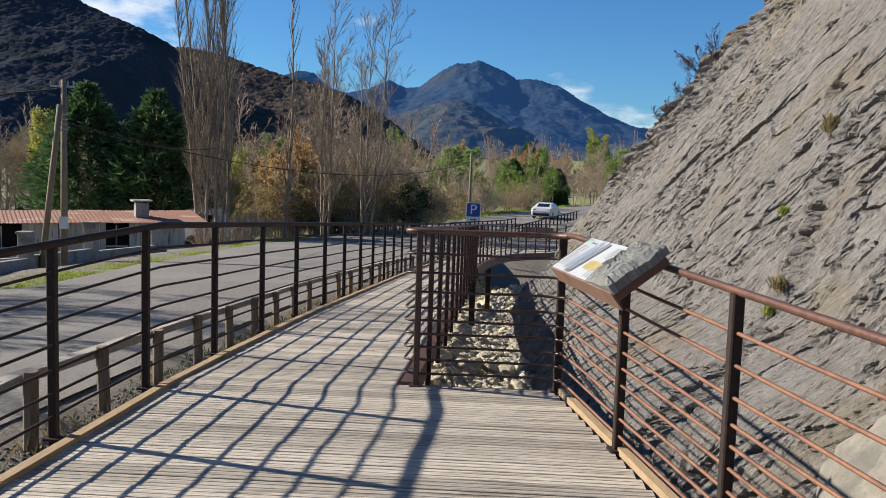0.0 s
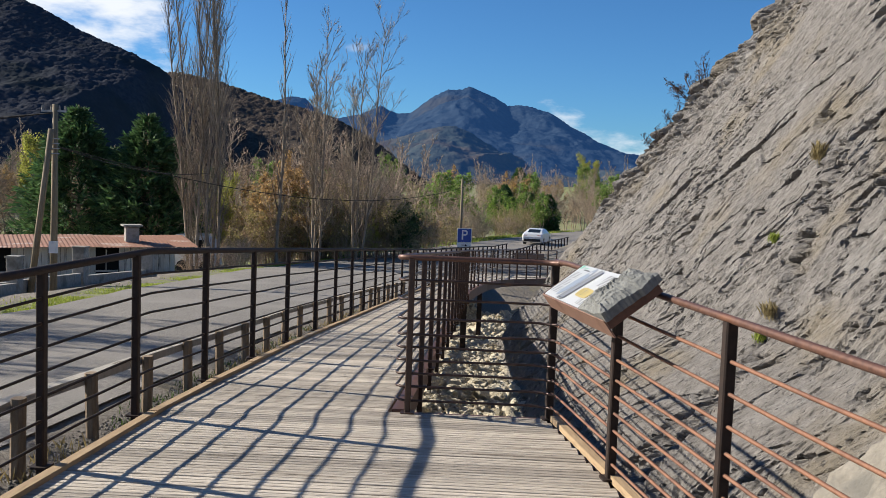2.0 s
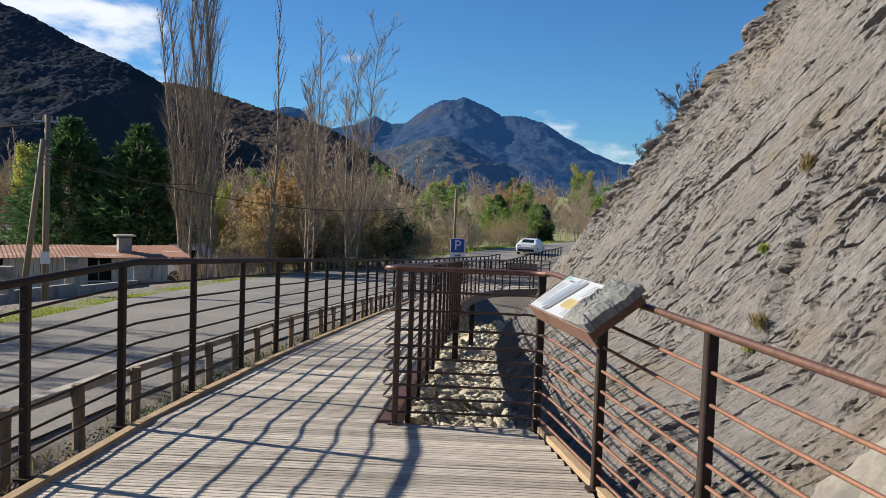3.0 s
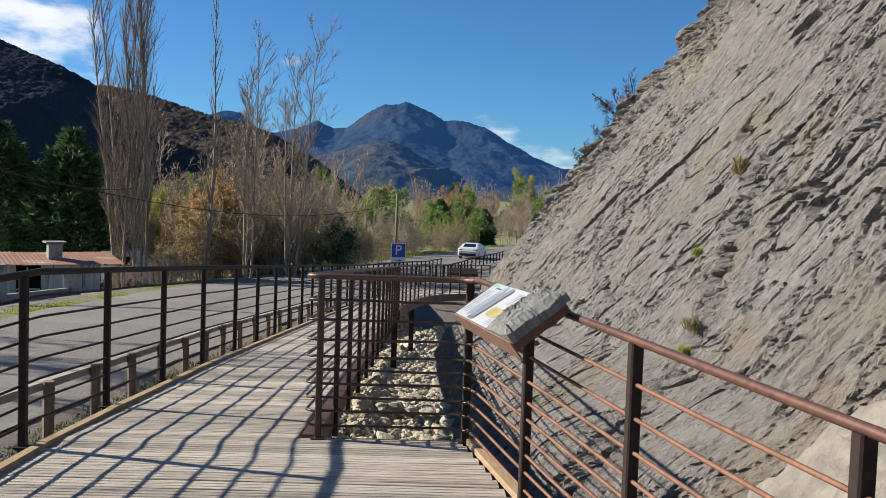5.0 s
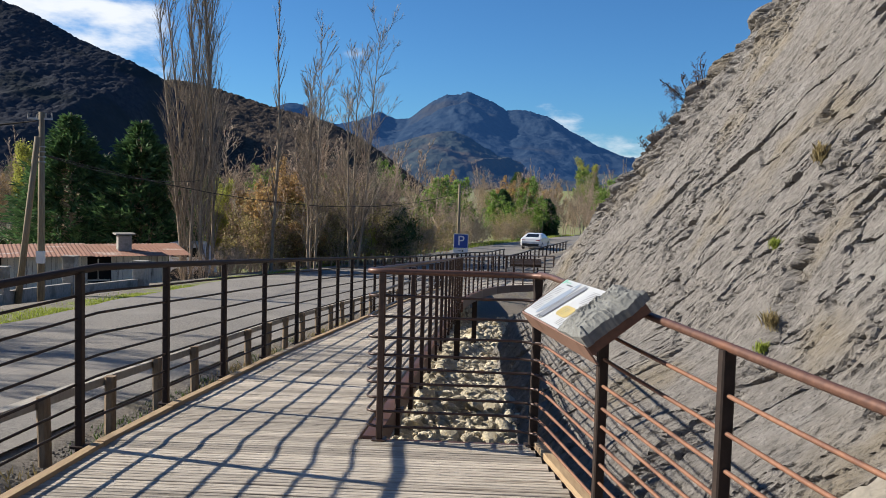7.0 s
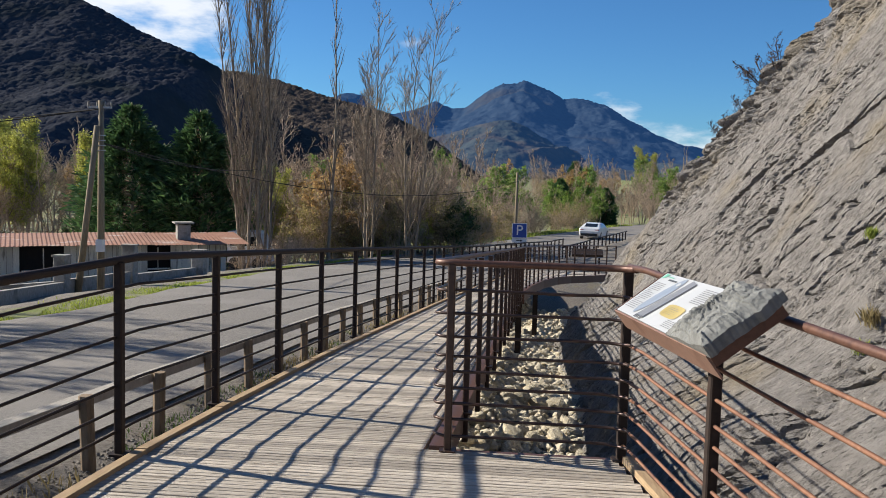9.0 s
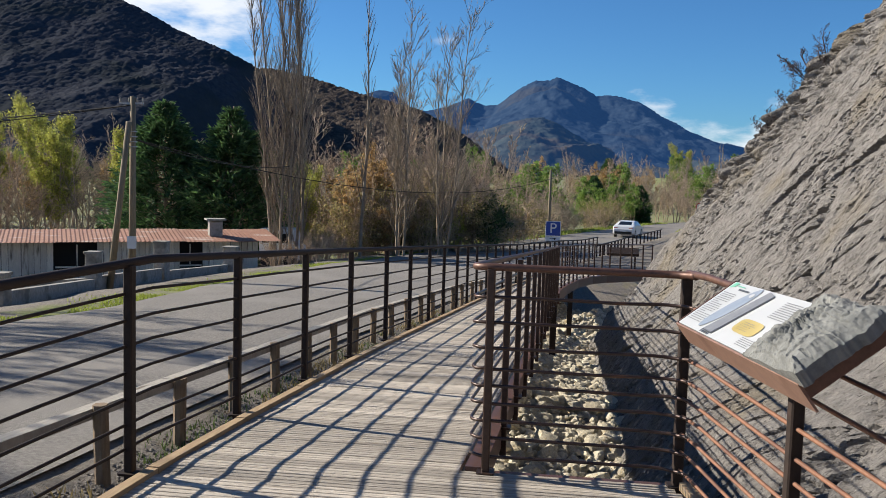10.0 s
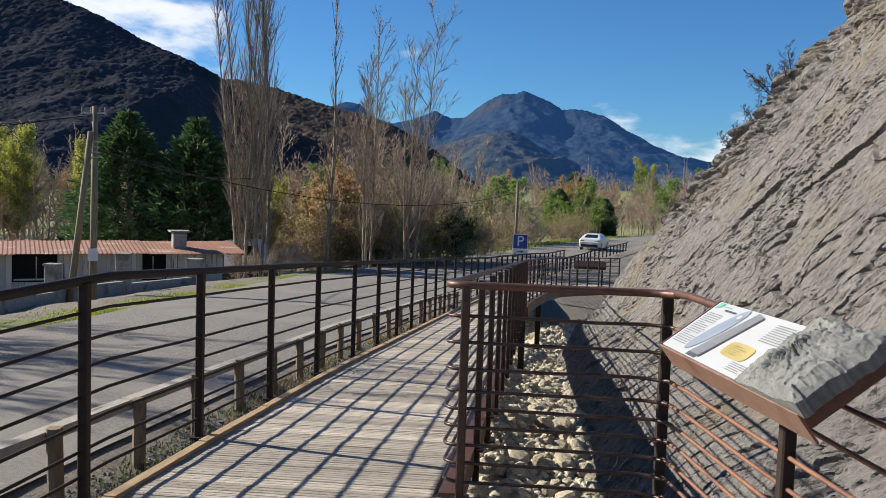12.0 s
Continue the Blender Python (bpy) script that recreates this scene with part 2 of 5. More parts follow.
M["leaf_green"] = mat("spring_leaves", (0.13, 0.21, 0.045), (0.25, 0.36, 0.08), 3, 0.7, bump=0, per_island=0.5, translucent=0.5)
M["leaf_olive"] = mat("olive_leaves", (0.25, 0.215, 0.085), (0.39, 0.335, 0.15), 3, 0.75, bump=0, per_island=0.5, translucent=0.5)
M["leaf_rust"] = mat("rusty_leaves", (0.352, 0.22, 0.088), (0.458, 0.317, 0.15), 3, 0.8, bump=0, per_island=0.5, translucent=0.4)
M["ivy"] = mat("dark_ivy", (0.044, 0.0748, 0.022), (0.106, 0.15, 0.044), 3, 0.7, bump=0, per_island=0.5, translucent=0.35)
M["grass_blade"] = mat("fresh_grass", (0.22, 0.273, 0.0396), (0.334, 0.387, 0.0792), 2, 0.8, bump=0, per_island=0.3, translucent=0.4)
M["dry_grass"] = mat("dry_grass", (0.20, 0.155, 0.07), (0.33, 0.265, 0.13), 2, 0.9, bump=0, per_island=0.4, translucent=0.3)
# the hillside's shade is put into this dark, bluish base colour
M["hill_dark"] = mat("shaded_wooded_hill", (0.034, 0.041, 0.056), (0.068, 0.070, 0.080), 0.3, 1.0, bump=0.5, bscale=0.3, dist=1.0, c3=(0.042, 0.048, 0.052), c3_scale=0.012, c3_at=0.5, spec=0.0)
M["bare_hill"] = mat("leafless_wood_hill", (0.055, 0.046, 0.041), (0.12, 0.099, 0.083), 0.25, 1.0, bump=1.0, bscale=0.3, dist=1.6, c3=(0.045, 0.048, 0.043), c3_scale=0.015, c3_at=0.56, spec=0.0)
# haze painted as a blue glow; brown patches stand for lit slopes
M["foothill"] = mat("hazed_foothill_wood", (0.030, 0.045, 0.050), (0.066, 0.074, 0.068), 0.03, 1.0, bump=1.0, bscale=0.03, dist=7.0, c3=(0.085, 0.070, 0.056), c3_scale=0.006, c3_at=0.52,
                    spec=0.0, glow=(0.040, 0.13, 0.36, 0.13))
# aerial haze painted in: bluish base colour plus a weak blue glow
M["mountain"] = mat("hazed_mountain_forest", (0.0141, 0.0246, 0.0405), (0.0352, 0.0493, 0.0669), 0.03, 1.0, bump=1.0, bscale=0.02, dist=9.0, c3=(0.044, 0.0458, 0.044), c3_scale=0.0035, c3_at=0.56,
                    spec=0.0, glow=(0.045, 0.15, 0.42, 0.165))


# ---- mesh helpers ----
class Geo:
    """Collects vertices and faces of one mesh."""

    def __init__(self):
        self.v, self.f = [], []

    def add(self, verts, faces):
        o = len(self.v)
        self.v.extend([tuple(p) for p in verts])
        self.f.extend([tuple(i + o for i in f) for f in faces])
        return self

    def box(self, c, s, rot=None, chamfer=0.0):
        hx, hy, hz = s[0] / 2, s[1] / 2, s[2] / 2
        if chamfer:
            k = chamfer
            ring = [(-hx + k, -hy), (hx - k, -hy), (hx, -hy + k), (hx, hy - k), (hx - k, hy), (-hx + k, hy), (-hx, hy - k), (-hx, -hy + k)]
        else:
            ring = [(-hx, -hy), (hx, -hy), (hx, hy), (-hx, hy)]
        n = len(ring)
        vs = [Vector((x, y, z)) for z in (-hz, hz) for x, y in ring]
        if rot is not None:
            vs = [rot @ p for p in vs]
        vs = [p + Vector(c) for p in vs]
        fs = [(i, (i + 1) % n, n + (i + 1) % n, n + i) for i in range(n)]
        fs += [tuple(reversed(range(n))), tuple(range(n, 2 * n))]
        return self.add(vs, fs)

    def beam(self, a, b, w, h, up=(0, 0, 1)):
        """A square bar from a to b, w wide and h high."""
        a, b = Vector(a), Vector(b)
        d = (b - a).normalized()
        s = d.cross(Vector(up)).normalized() * (w / 2)
        u = s.cross(d).normalized() * (h / 2)
        vs = [p + i * s + j * u for p in (a, b) for i, j in ((-1, -1), (1, -1), (1, 1), (-1, 1))]
        return self.add(vs, [(0, 1, 5, 4), (1, 2, 6, 5), (2, 3, 7, 6), (3, 0, 4, 7), (3, 2, 1, 0), (4, 5, 6, 7)])

    def tube(self, pts, r, n=8, r1=None, cap=True):
        pts = [Vector(p) for p in pts]
        m = len(pts)
        vs = []
        for i, p in enumerate(pts):
            d = (pts[min(i + 1, m - 1)] - pts[max(i - 1, 0)]).normalized()
            ref = Vector((0, 0, 1)) if abs(d.z) < 0.9 else Vector((1, 0, 0))
            s = d.cross(ref).normalized()
            u = s.cross(d)
            rad = r if r1 is None else r + (r1 - r) * i / (m - 1)
            for k in range(n):
                a = 2 * math.pi * (k + 0.5) / n
                vs.append(p + rad * (math.cos(a) * s + math.sin(a) * u))
        fs = [(i * n + k, i * n + (k + 1) % n, (i + 1) * n + (k + 1) % n, (i + 1) * n + k) for i in range(m - 1) for k in range(n)]
        if cap:
            fs += [tuple(reversed(range(n))), tuple(range((m - 1) * n, m * n))]
        return self.add(vs, fs)

    def mesh(self, name, material, smooth=False):
        me = bpy.data.meshes.new(name)
        me.from_pydata(self.v, [], self.f)
        if material is not None:
            me.materials.append(material)
        if smooth:
            me.polygons.foreach_set("use_smooth", [True] * len(me.polygons))
        me.update()
        return me


def thing(name, label, category, group="", kind="", at=(0, 0, 0)):
    ob = new(name)
    ob.empty_display_size = 0.2
    ob.location = at
    return tagged(ob, label, category, group, kind)


def part(name, geo, material, parent=None, label="", smooth=False, offset=True):
    """Links a mesh under a thing; its coordinates are the thing's own."""
    me = geo if isinstance(geo, bpy.types.Mesh) else geo.mesh(name, material, smooth)
    ob = new(name, me)
    if parent is not None:
        ob.parent = parent
    if label:
        ob["label"] = label
    return ob


def lerp_line(pts, y, k=0):
    ys = [p[1] for p in pts]
    return float(np.interp(y, ys, [p[k] for p in pts]))


def hash_noise(x, y, seed=0):
    """Smooth value noise on arrays, 0 to 1."""
    xi, yi = np.floor(x).astype(np.int64), np.floor(y).astype(np.int64)
    fx, fy = x - xi, y - yi
    fx, fy = fx * fx * (3 - 2 * fx), fy * fy * (3 - 2 * fy)

    def h(a, b):
        k = (a * 374761393 + b * 668265263 + seed * 982451653) & 0x7FFFFFFF
        k = ((k ^ (k >> 13)) * 1274126177) & 0x7FFFFFFF
        return ((k ^ (k >> 16)) & 0xFFFF) / 65535.0

    return (h(xi, yi) * (1 - fx) + h(xi + 1, yi) * fx) * (1 - fy) + (h(xi, yi + 1) * (1 - fx) + h(xi + 1, yi + 1) * fx) * fy


def fractal(x, y, octaves=5, seed=0, gain=0.5):
    total, amp, norm = 0, 1.0, 0
    for o in range(octaves):
        total = total + amp * hash_noise(x * 2 ** o + 17.3 * o, y * 2 ** o - 9.1 * o, seed + o)
        norm += amp
        amp *= gain
    return total / norm


def grid_mesh(name, P, material, smooth=True):
    """P: an array rows x columns x 3."""
    r, c = P.shape[:2]
    idx = np.arange(r * c).reshape(r, c)
    f = np.stack([idx[:-1, :-1], idx[:-1, 1:], idx[1:, 1:], idx[1:, :-1]], -1).reshape(-1, 4)
    me = bpy.data.meshes.new(name)
    me.from_pydata(P.reshape(-1, 3).tolist(), [], f.tolist())
    me.materials.append(material)
    if smooth:
        me.polygons.foreach_set("use_smooth", [True] * len(me.polygons))
    me.update()
    return me


# ---- plan ----
DECK_Y = [-60, 5.0, 26, 45, 60, 80, 110, 160]
DECK_Z = [0, 0, -1.53, -2.7, -3.25, -3.6, -4.05, -4.4]
LEFT = [(-2.62, -8.0), (-2.42, 1.0), (-2.32, 3.7), (-2.23, 4.8), (-2.20, 9.2), (-2.0, 14.4), (-1.87, 17.8), (-1.55, 24), (-1.1, 30), (-0.3, 38), (1.0, 47), (3.6, 62), (8.0, 80)]
PIT_X, PIT_Y0 = -0.50, 5.2
PIT_END = [(-0.30, 21.7), (-0.13, 24.4), (0.20, 27.6), (0.68, 29.9), (1.17, 31.0), (1.97, 32.1), (2.9, 33.6)]
ROAD_L = [(-8.9, -60), (-8.7, 17), (-9.8, 24), (-10.6, 40), (-9.4, 50), (-6.8, 63), (-2.0, 78), (2.2, 92), (9, 112), (26, 145), (60, 190)]
ROAD_R = [(-3.35, -60), (-3.3, 14), (-2.9, 22), (-2.1, 30), (-1.3, 38), (0.1, 47), (2.8, 62), (7.2, 80), (10.6, 95), (17, 114), (33, 143), (66, 186)]


def deck_z(y):
    return float(np.interp(y, DECK_Y, DECK_Z))


def road_z(y):
    return deck_z(y) - 0.40


def left_x(y):
    return lerp_line(LEFT, y)


def right_line(y):
    """The rail beside the rock, along the landing."""
    return 0.47 + 0.19 * (5.2 - y)


def slab_x(y, z):
    return 3.46 - 0.035 * y + 0.617 * z


def ground_z(x, y):
    """Height of the ground, and how grassy it is."""
    base = road_z(y)
    xl, xr = lerp_line(ROAD_L, y), lerp_line(ROAD_R, y)
    n1 = noise.noise((x * 0.35, y * 0.35, 0)) * 0.06 + noise.noise((x * 1.7, y * 1.7, 3)) * 0.025
    if x < xl:
        d = xl - x
        fall = 0.05 + 1.0 * min(1, max(0, d - 1.5) / 7.0) * min(1, max(0, (y - 5) / 15))
        return base - fall + n1, (0.62 - 0.2 * d if d < 2 else 0.22) if y < 60 else 0.5
    if x <= xr:
        return base - 0.012, 0.0
    lx = left_x(y)
    pit = np.interp(y, [-60, -12, 22, 36, 40], [1.05, 1.05, 1.0, 1.0, 0.0])
    k = min(1, max(0, (x - (lx - 0.05)) / 0.7))
    k = k * k * (3 - 2 * k)
    z = base - 0.03 - 0.10 * min(1, (x - xr) / 0.6) * (pit > 0) + n1 * 0.6
    floor = deck_z(y) - 1.56 - 0.20 * min(1.6, max(0, x + 1)) + 0.02 * min(9, max(0, y - 11)) + n1
    verge = max(0, min(1, (x - xr - 0.38) / max(0.1, lx - xr - 0.4)))
    z -= 0.36 * verge * (1 if y < 30 else max(0, (36 - y) / 6))
    if pit > 0:
        z = z * (1 - k * min(1, pit)) + min(z, floor) * k * min(1, pit)
    if y > 36 and x > xr + 0.25:
        z += 0.38 * min(1, (y - 36) / 3) * min(1, (x - xr - 0.25) / 0.4)
    green = 0.12 if pit > 0.2 else 0.15
    if y > 95 and x > xr + 1:
        z += min(1.2, (x - xr - 1) * 0.12)
        green = 0.6
    return z, green


# ---- ground sheet, road ----
def build_ground():
    xs = np.concatenate([-np.geomspace(4000, 40, 16), np.linspace(-36, -13, 24), np.linspace(-12.5, -3.6, 30), np.linspace(-3.4, 3.4, 40), np.linspace(3.8, 24, 22), np.geomspace(28, 4000, 16)])
    ys = np.concatenate([-np.geomspace(4000, 20, 10), np.linspace(-15, 30, 110), np.linspace(31, 130, 70), np.geomspace(137, 4500, 16)])
    P = np.zeros((len(ys), len(xs), 3))
    g = np.zeros((len(ys), len(xs)))
    for j, y in enumerate(ys):
        for i, x in enumerate(xs):
            z, green = ground_z(x, y)
            P[j, i] = (x, y, z)
            g[j, i] = green
    me = grid_mesh("ground", P, M["ground"])
    a = me.attributes.new("grass", "FLOAT", "POINT")
    a.data.foreach_set("value", g.reshape(-1))
    ob = new("ground", me)
    tagged(ob, "gravelly ground with dry grass and green verges", "ground", kind="structure")
    ys = np.concatenate([np.linspace(-60, 60, 90), np.linspace(62, 186, 50)])
    P = np.zeros((len(ys), 9, 3))
    for j, y in enumerate(ys):
        a0, b0 = lerp_line(ROAD_L, y), lerp_line(ROAD_R, y)
        for i in range(9):
            s = i / 8
            x = a0 + (b0 - a0) * s
            if i == 0:
                x += 0.18 * noise.noise((y * 0.9, 0, 5))
            if i == 8:
                x += 0.08 * noise.noise((y * 0.9, 0, 9)) - 0.1
            P[j, i] = (x, y, road_z(y) + 0.012 + 0.05 * math.sin(math.pi * s))
    tagged(new("road", grid_mesh("road", P, M["asphalt"])), "pale worn asphalt road without markings", "road", kind="structure")


build_ground()


# ---- rock slab ----
def slab_flare(y, z):
    """How far the foot of the rock stands out from the plane of the slab."""
    rise = z - np.interp(y, DECK_Y, DECK_Z)
    k = np.clip((0.35 - rise) / 1.3, 0, 1)
    return k * k * (3 - 2 * k) * np.interp(y, [2, 5, 8, 11, 13, 17.7, 21, 25], [0.1, 0.25, 0.6, 0.85, 0.78, 0.45, 0.33, 0.2])


def build_slab():
    ys = np.concatenate([np.linspace(-9, 1, 90), np.linspace(1.02, 14, 600), np.linspace(14.03, 27, 420), np.linspace(27.1, 31, 20)])
    zs = np.concatenate([np.linspace(-3.2, -1.2, 60), np.linspace(-1.17, 5.6, 330), np.linspace(5.65, 11, 90)])
    Y, Z = np.meshgrid(ys, zs)
    X = 3.46 - 0.035 * Y + 0.617 * Z - slab_flare(Y, Z)
    wob = (fractal(Y * 0.9, Z * 0.9, 4, 3) - 0.5) * 0.5
    # thin beds that run down the dip of the slab, leaning a little
    c1 = Y * 0.93 + Z * 0.36 + wob * 0.35
    l1 = -Y * 0.36 + Z * 0.93
    # joints that rise towards the near end
    c2 = Y * 0.62 + Z * 0.78 + wob * 0.4
    l2 = -Y * 0.78 + Z * 0.62
    broad = fractal(Y * 0.2, Z * 0.28, 3, 31)
    ribs = fractal(c1 * 5.0, l1 * 1.7, 5, 11, 0.66)
    fine = fractal(c1 * 12.0, l1 * 4.5, 3, 23, 0.65)
    X = X - (broad - 0.5) * 0.36 - (ribs - 0.5) * 0.06 - (fine - 0.5) * 0.05
    # overlapping sheets: each ends in a sharp broken lip
    for fc, fl, steps, seed, high in ((1.3, 0.55, 9, 29, 0.028), (2.6, 1.1, 8, 41, 0.018), (0.55, 0.5, 6, 43, 0.025)):
        p = fractal(c1 * fc, l1 * fl, 4, seed, 0.5) * steps
        q = p - np.floor(p)
        X = X - high * (np.clip(q / 0.86, 0, 1) - np.clip((q - 0.86) / 0.14, 0, 1))

    def crack(c, l, fc, fl, seed, width, depth, gate_at):
        v = np.abs(fractal(c * fc, l * fl, 3, seed, 0.5) - 0.5)
        gate = np.clip((fractal(Y * 0.7 + seed, Z * 0.7, 3, seed + 5) - gate_at) * 8, 0, 1)
        return np.clip(1 - v / width, 0, 1) ** 0.7 * gate * depth

    X = X + crack(c2, l2, 0.9, 0.4, 47, 0.012, 0.40, 0.53)
    X = X + crack(c1, l1, 1.9, 0.8, 83, 0.013, 0.26, 0.52)
    X = X + crack(c1, l1, 3.8, 1.6, 97, 0.020, 0.14, 0.49)
    X = X + crack(c2, l2, 2.4, 1.0, 113, 0.016, 0.20, 0.53)
    X = X + crack(c1, l1, 6.5, 2.6, 131, 0.026, 0.09, 0.46)
    # the one long open fissure, and two short ones
    for y0, z0, y1, z1, w, deep in ((15.4, 1.35, 13.2, 2.75, 0.07, 0.5), (10.6, 2.1, 9.9, 2.9, 0.05, 0.35), (17.2, 1.1, 16.1, 1.9, 0.08, 0.45)):
        dy, dz = y1 - y0, z1 - z0
        t = np.clip(((Y - y0) * dy + (Z - z0) * dz) / (dy * dy + dz * dz), 0, 1)
        d = np.hypot(Y - y0 - t * dy, Z - z0 - t * dz) + (fractal(Y * 4, Z * 4, 3, 151) - 0.5) * 0.16
        X = X + np.clip(1 - d / (w * (0.35 + np.sin(math.pi * t))), 0, 1) ** 0.6 * deep
    # the broken far end, and a rubbly seam lower down
    end = 24.0 - 0.6 * np.clip(Z, -2, 9) + (fractal(Z * 1.3, Z * 0.1 + 5, 4, 61) - 0.5) * 1.2
    over = np.clip(Y - end, 0, None)
    crumb = np.clip(1 - np.abs(Y - end) / 4.5, 0, 1) * np.clip((Z - 0.1) / 1.6, 0.12, 1)
    r1 = 1 - np.abs(fractal(c1 * 1.5, l1 * 0.9, 4, 71, 0.55) * 2 - 1)
    r2 = 1 - np.abs(fractal(c2 * 3.1, l2 * 1.7, 4, 75, 0.6) * 2 - 1)
    X = X + (r1 ** 3 - 0.45) * 0.62 * crumb + (r2 ** 3 - 0.45) * 0.34 * crumb
    seam = np.clip(1 - np.abs(Y - 9.4 - (Z - 0.5) * 0.75) / 0.55, 0, 1) * np.clip((2.6 - Z) * 2, 0, 1)
    r3 = 1 - np.abs(fractal(Y * 3.0, Z * 3.4, 4, 73, 0.55) * 2 - 1)
    X = X + (r3 ** 3 - 0.4) * 0.26 * seam
    X = X + over * 2.2
    Y = Y - np.clip(over - 0.3, 0, None) * 0.75
    me = grid_mesh("rock_slab", np.stack([X, Y, Z], -1), rock_material(), smooth=False)
    tagged(new("rock_slab", me), "steep tilted slab of grey marl rock with diagonal fissures", "rock face", kind="structure")


def rock_material():
    m = mat("grey_marl", (0.158, 0.146, 0.135), (0.25, 0.232, 0.215), 5.0, 0.95, bump=0,
            c3=(0.21, 0.18, 0.137), c3_scale=0.5, c3_at=0.54)
    nt = m.node_tree
    n, link = nt.nodes.new, nt.links.new
    bsdf = nt.nodes["Principled BSDF"]
    tc = n("ShaderNodeTexCoord")
    # coordinates along and across the thin beds
    axes = []
    for d in ((1, 0, 0), (0, 0.93, 0.36), (0, -0.36, 0.93)):
        dot = n("ShaderNodeVectorMath")
        dot.operation = "DOT_PRODUCT"
        dot.inputs[1].default_value = d
        link(tc.outputs["Object"], dot.inputs[0])
        axes.append(dot.outputs["Value"])
    bed = n("ShaderNodeCombineXYZ")
    for k in range(3):
        link(axes[k], bed.inputs[k])

    def streak(scale, stretch, detail, rough=0.62):
        mp = n("ShaderNodeMapping")
        mp.inputs["Scale"].default_value = stretch
        link(bed.outputs[0], mp.inputs[0])
        nz = n("ShaderNodeTexNoise")
        nz.inputs["Scale"].default_value = scale
        nz.inputs["Detail"].default_value = detail
        nz.inputs["Roughness"].default_value = rough
        link(mp.outputs[0], nz.inputs["Vector"])
        return nz.outputs["Fac"]

    prev = None
    for scale, dist, st in ((4.0, 0.03, (1, 1.8, 0.7)), (11.0, 0.05, (1, 1.7, 0.6)), (34.0, 0.028, (1, 1.3, 0.8))):
        b = n("ShaderNodeBump")
        b.inputs["Strength"].default_value = 1.0
        b.inputs["Distance"].default_value = dist
        link(streak(scale, st, 6), b.inputs["Height"])
        if prev is not None:
            link(prev, b.inputs["Normal"])
        prev = b.outputs[0]
    link(prev, bsdf.inputs["Normal"])
    # colour: pale calcite patches, dirt and painted shade along the beds, pale scars
    colour = bsdf.inputs["Base Color"].links[0].from_socket
    for src, lo, hi, most, tone in ((streak(0.9, (1, 1, 0.7), 5), 0.60, 0.72, 0.6, (0.31, 0.30, 0.285)),
                                    (streak(6.5, (1, 1.7, 0.6), 9, 0.75), 0.50, 0.62, 0.6, (0.098, 0.089, 0.081)),
                                    (streak(9.0, (1, 1.6, 0.7), 9, 0.75), 0.56, 0.66, 0.6, (0.37, 0.345, 0.315)),
                                    # narrow dark fissure streaks: crack shade painted into the colour
                                    (streak(4.6, (1, 2.4, 0.6), 7, 0.65), 0.62, 0.66, 0.9, (0.035, 0.031, 0.028)),
                                    (streak(15.0, (1, 1.5, 0.6), 5, 0.6), 0.61, 0.67, 0.8, (0.045, 0.04, 0.036))):
        pr = n("ShaderNodeMapRange")
        pr.inputs["From Min"].default_value = lo
        pr.inputs["From Max"].default_value = hi
        pr.inputs["To Max"].default_value = most
        link(src, pr.inputs["Value"])
        mx = n("ShaderNodeMix")
        mx.data_type = "RGBA"
        mx.inputs["B"].default_value = (*tone, 1)
        link(pr.outputs[0], mx.inputs["Factor"])
        link(colour, mx.inputs["A"])
        colour = mx.outputs["Result"]
    link(colour, bsdf.inputs["Base Color"])
    return m


build_slab()


# ---- mountains ----
def ridge(name, label, profile, dist, depth, material, rough, seed, step, base=-5.0, lean=0.0, fuzz=0.0, rows=90):
    """A mountain whose crest follows a profile of (x, height) at that distance; fuzz: the height of its treetops' unevenness."""
    xs = np.arange(profile[0][0], profile[-1][0], step)
    t = np.linspace(-1, 0.35, rows)
    crest = np.interp(xs, [p[0] for p in profile], [p[1] for p in profile])
    T, X = np.meshgrid(t, xs, indexing="ij")
    C = np.broadcast_to(crest, T.shape)
    Y = dist + T * depth + lean * X
    s = np.clip(1 - np.abs(T), 0, 1)
    fall = np.where(T <= 0, s ** 1.15, 1 - (T / 0.35) ** 2 * 0.9)
    k = rough * 4.0
    r1 = 1 - np.abs(fractal(X / (dist * 0.10), Y / (dist * 0.16), 5, seed) - 0.5) * 2
    r2 = fractal(X / (dist * 0.012), Y / (dist * 0.012), 4, seed + 9) - 0.5
    r3 = np.random.default_rng(seed).random(T.shape) ** 2
    edge = np.clip(np.abs(T) * 4, 0.0, 1)
    Z = base + (C - base) * fall + edge * (r1 - 0.72) * k * (0.3 + s) * 1.3 + r2 * k * 0.10 + r3 * fuzz
    me = grid_mesh(name, np.stack([X, Y, np.maximum(Z, base - 20)], -1), material)
    tagged(new(name, me), label, "mountain", kind="structure")


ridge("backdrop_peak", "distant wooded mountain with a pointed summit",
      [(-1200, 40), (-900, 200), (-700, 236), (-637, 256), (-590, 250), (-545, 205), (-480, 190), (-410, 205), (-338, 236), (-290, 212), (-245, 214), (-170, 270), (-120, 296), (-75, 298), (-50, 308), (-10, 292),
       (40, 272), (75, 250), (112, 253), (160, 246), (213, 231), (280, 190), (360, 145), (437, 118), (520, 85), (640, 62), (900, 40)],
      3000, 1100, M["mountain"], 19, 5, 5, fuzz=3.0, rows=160)
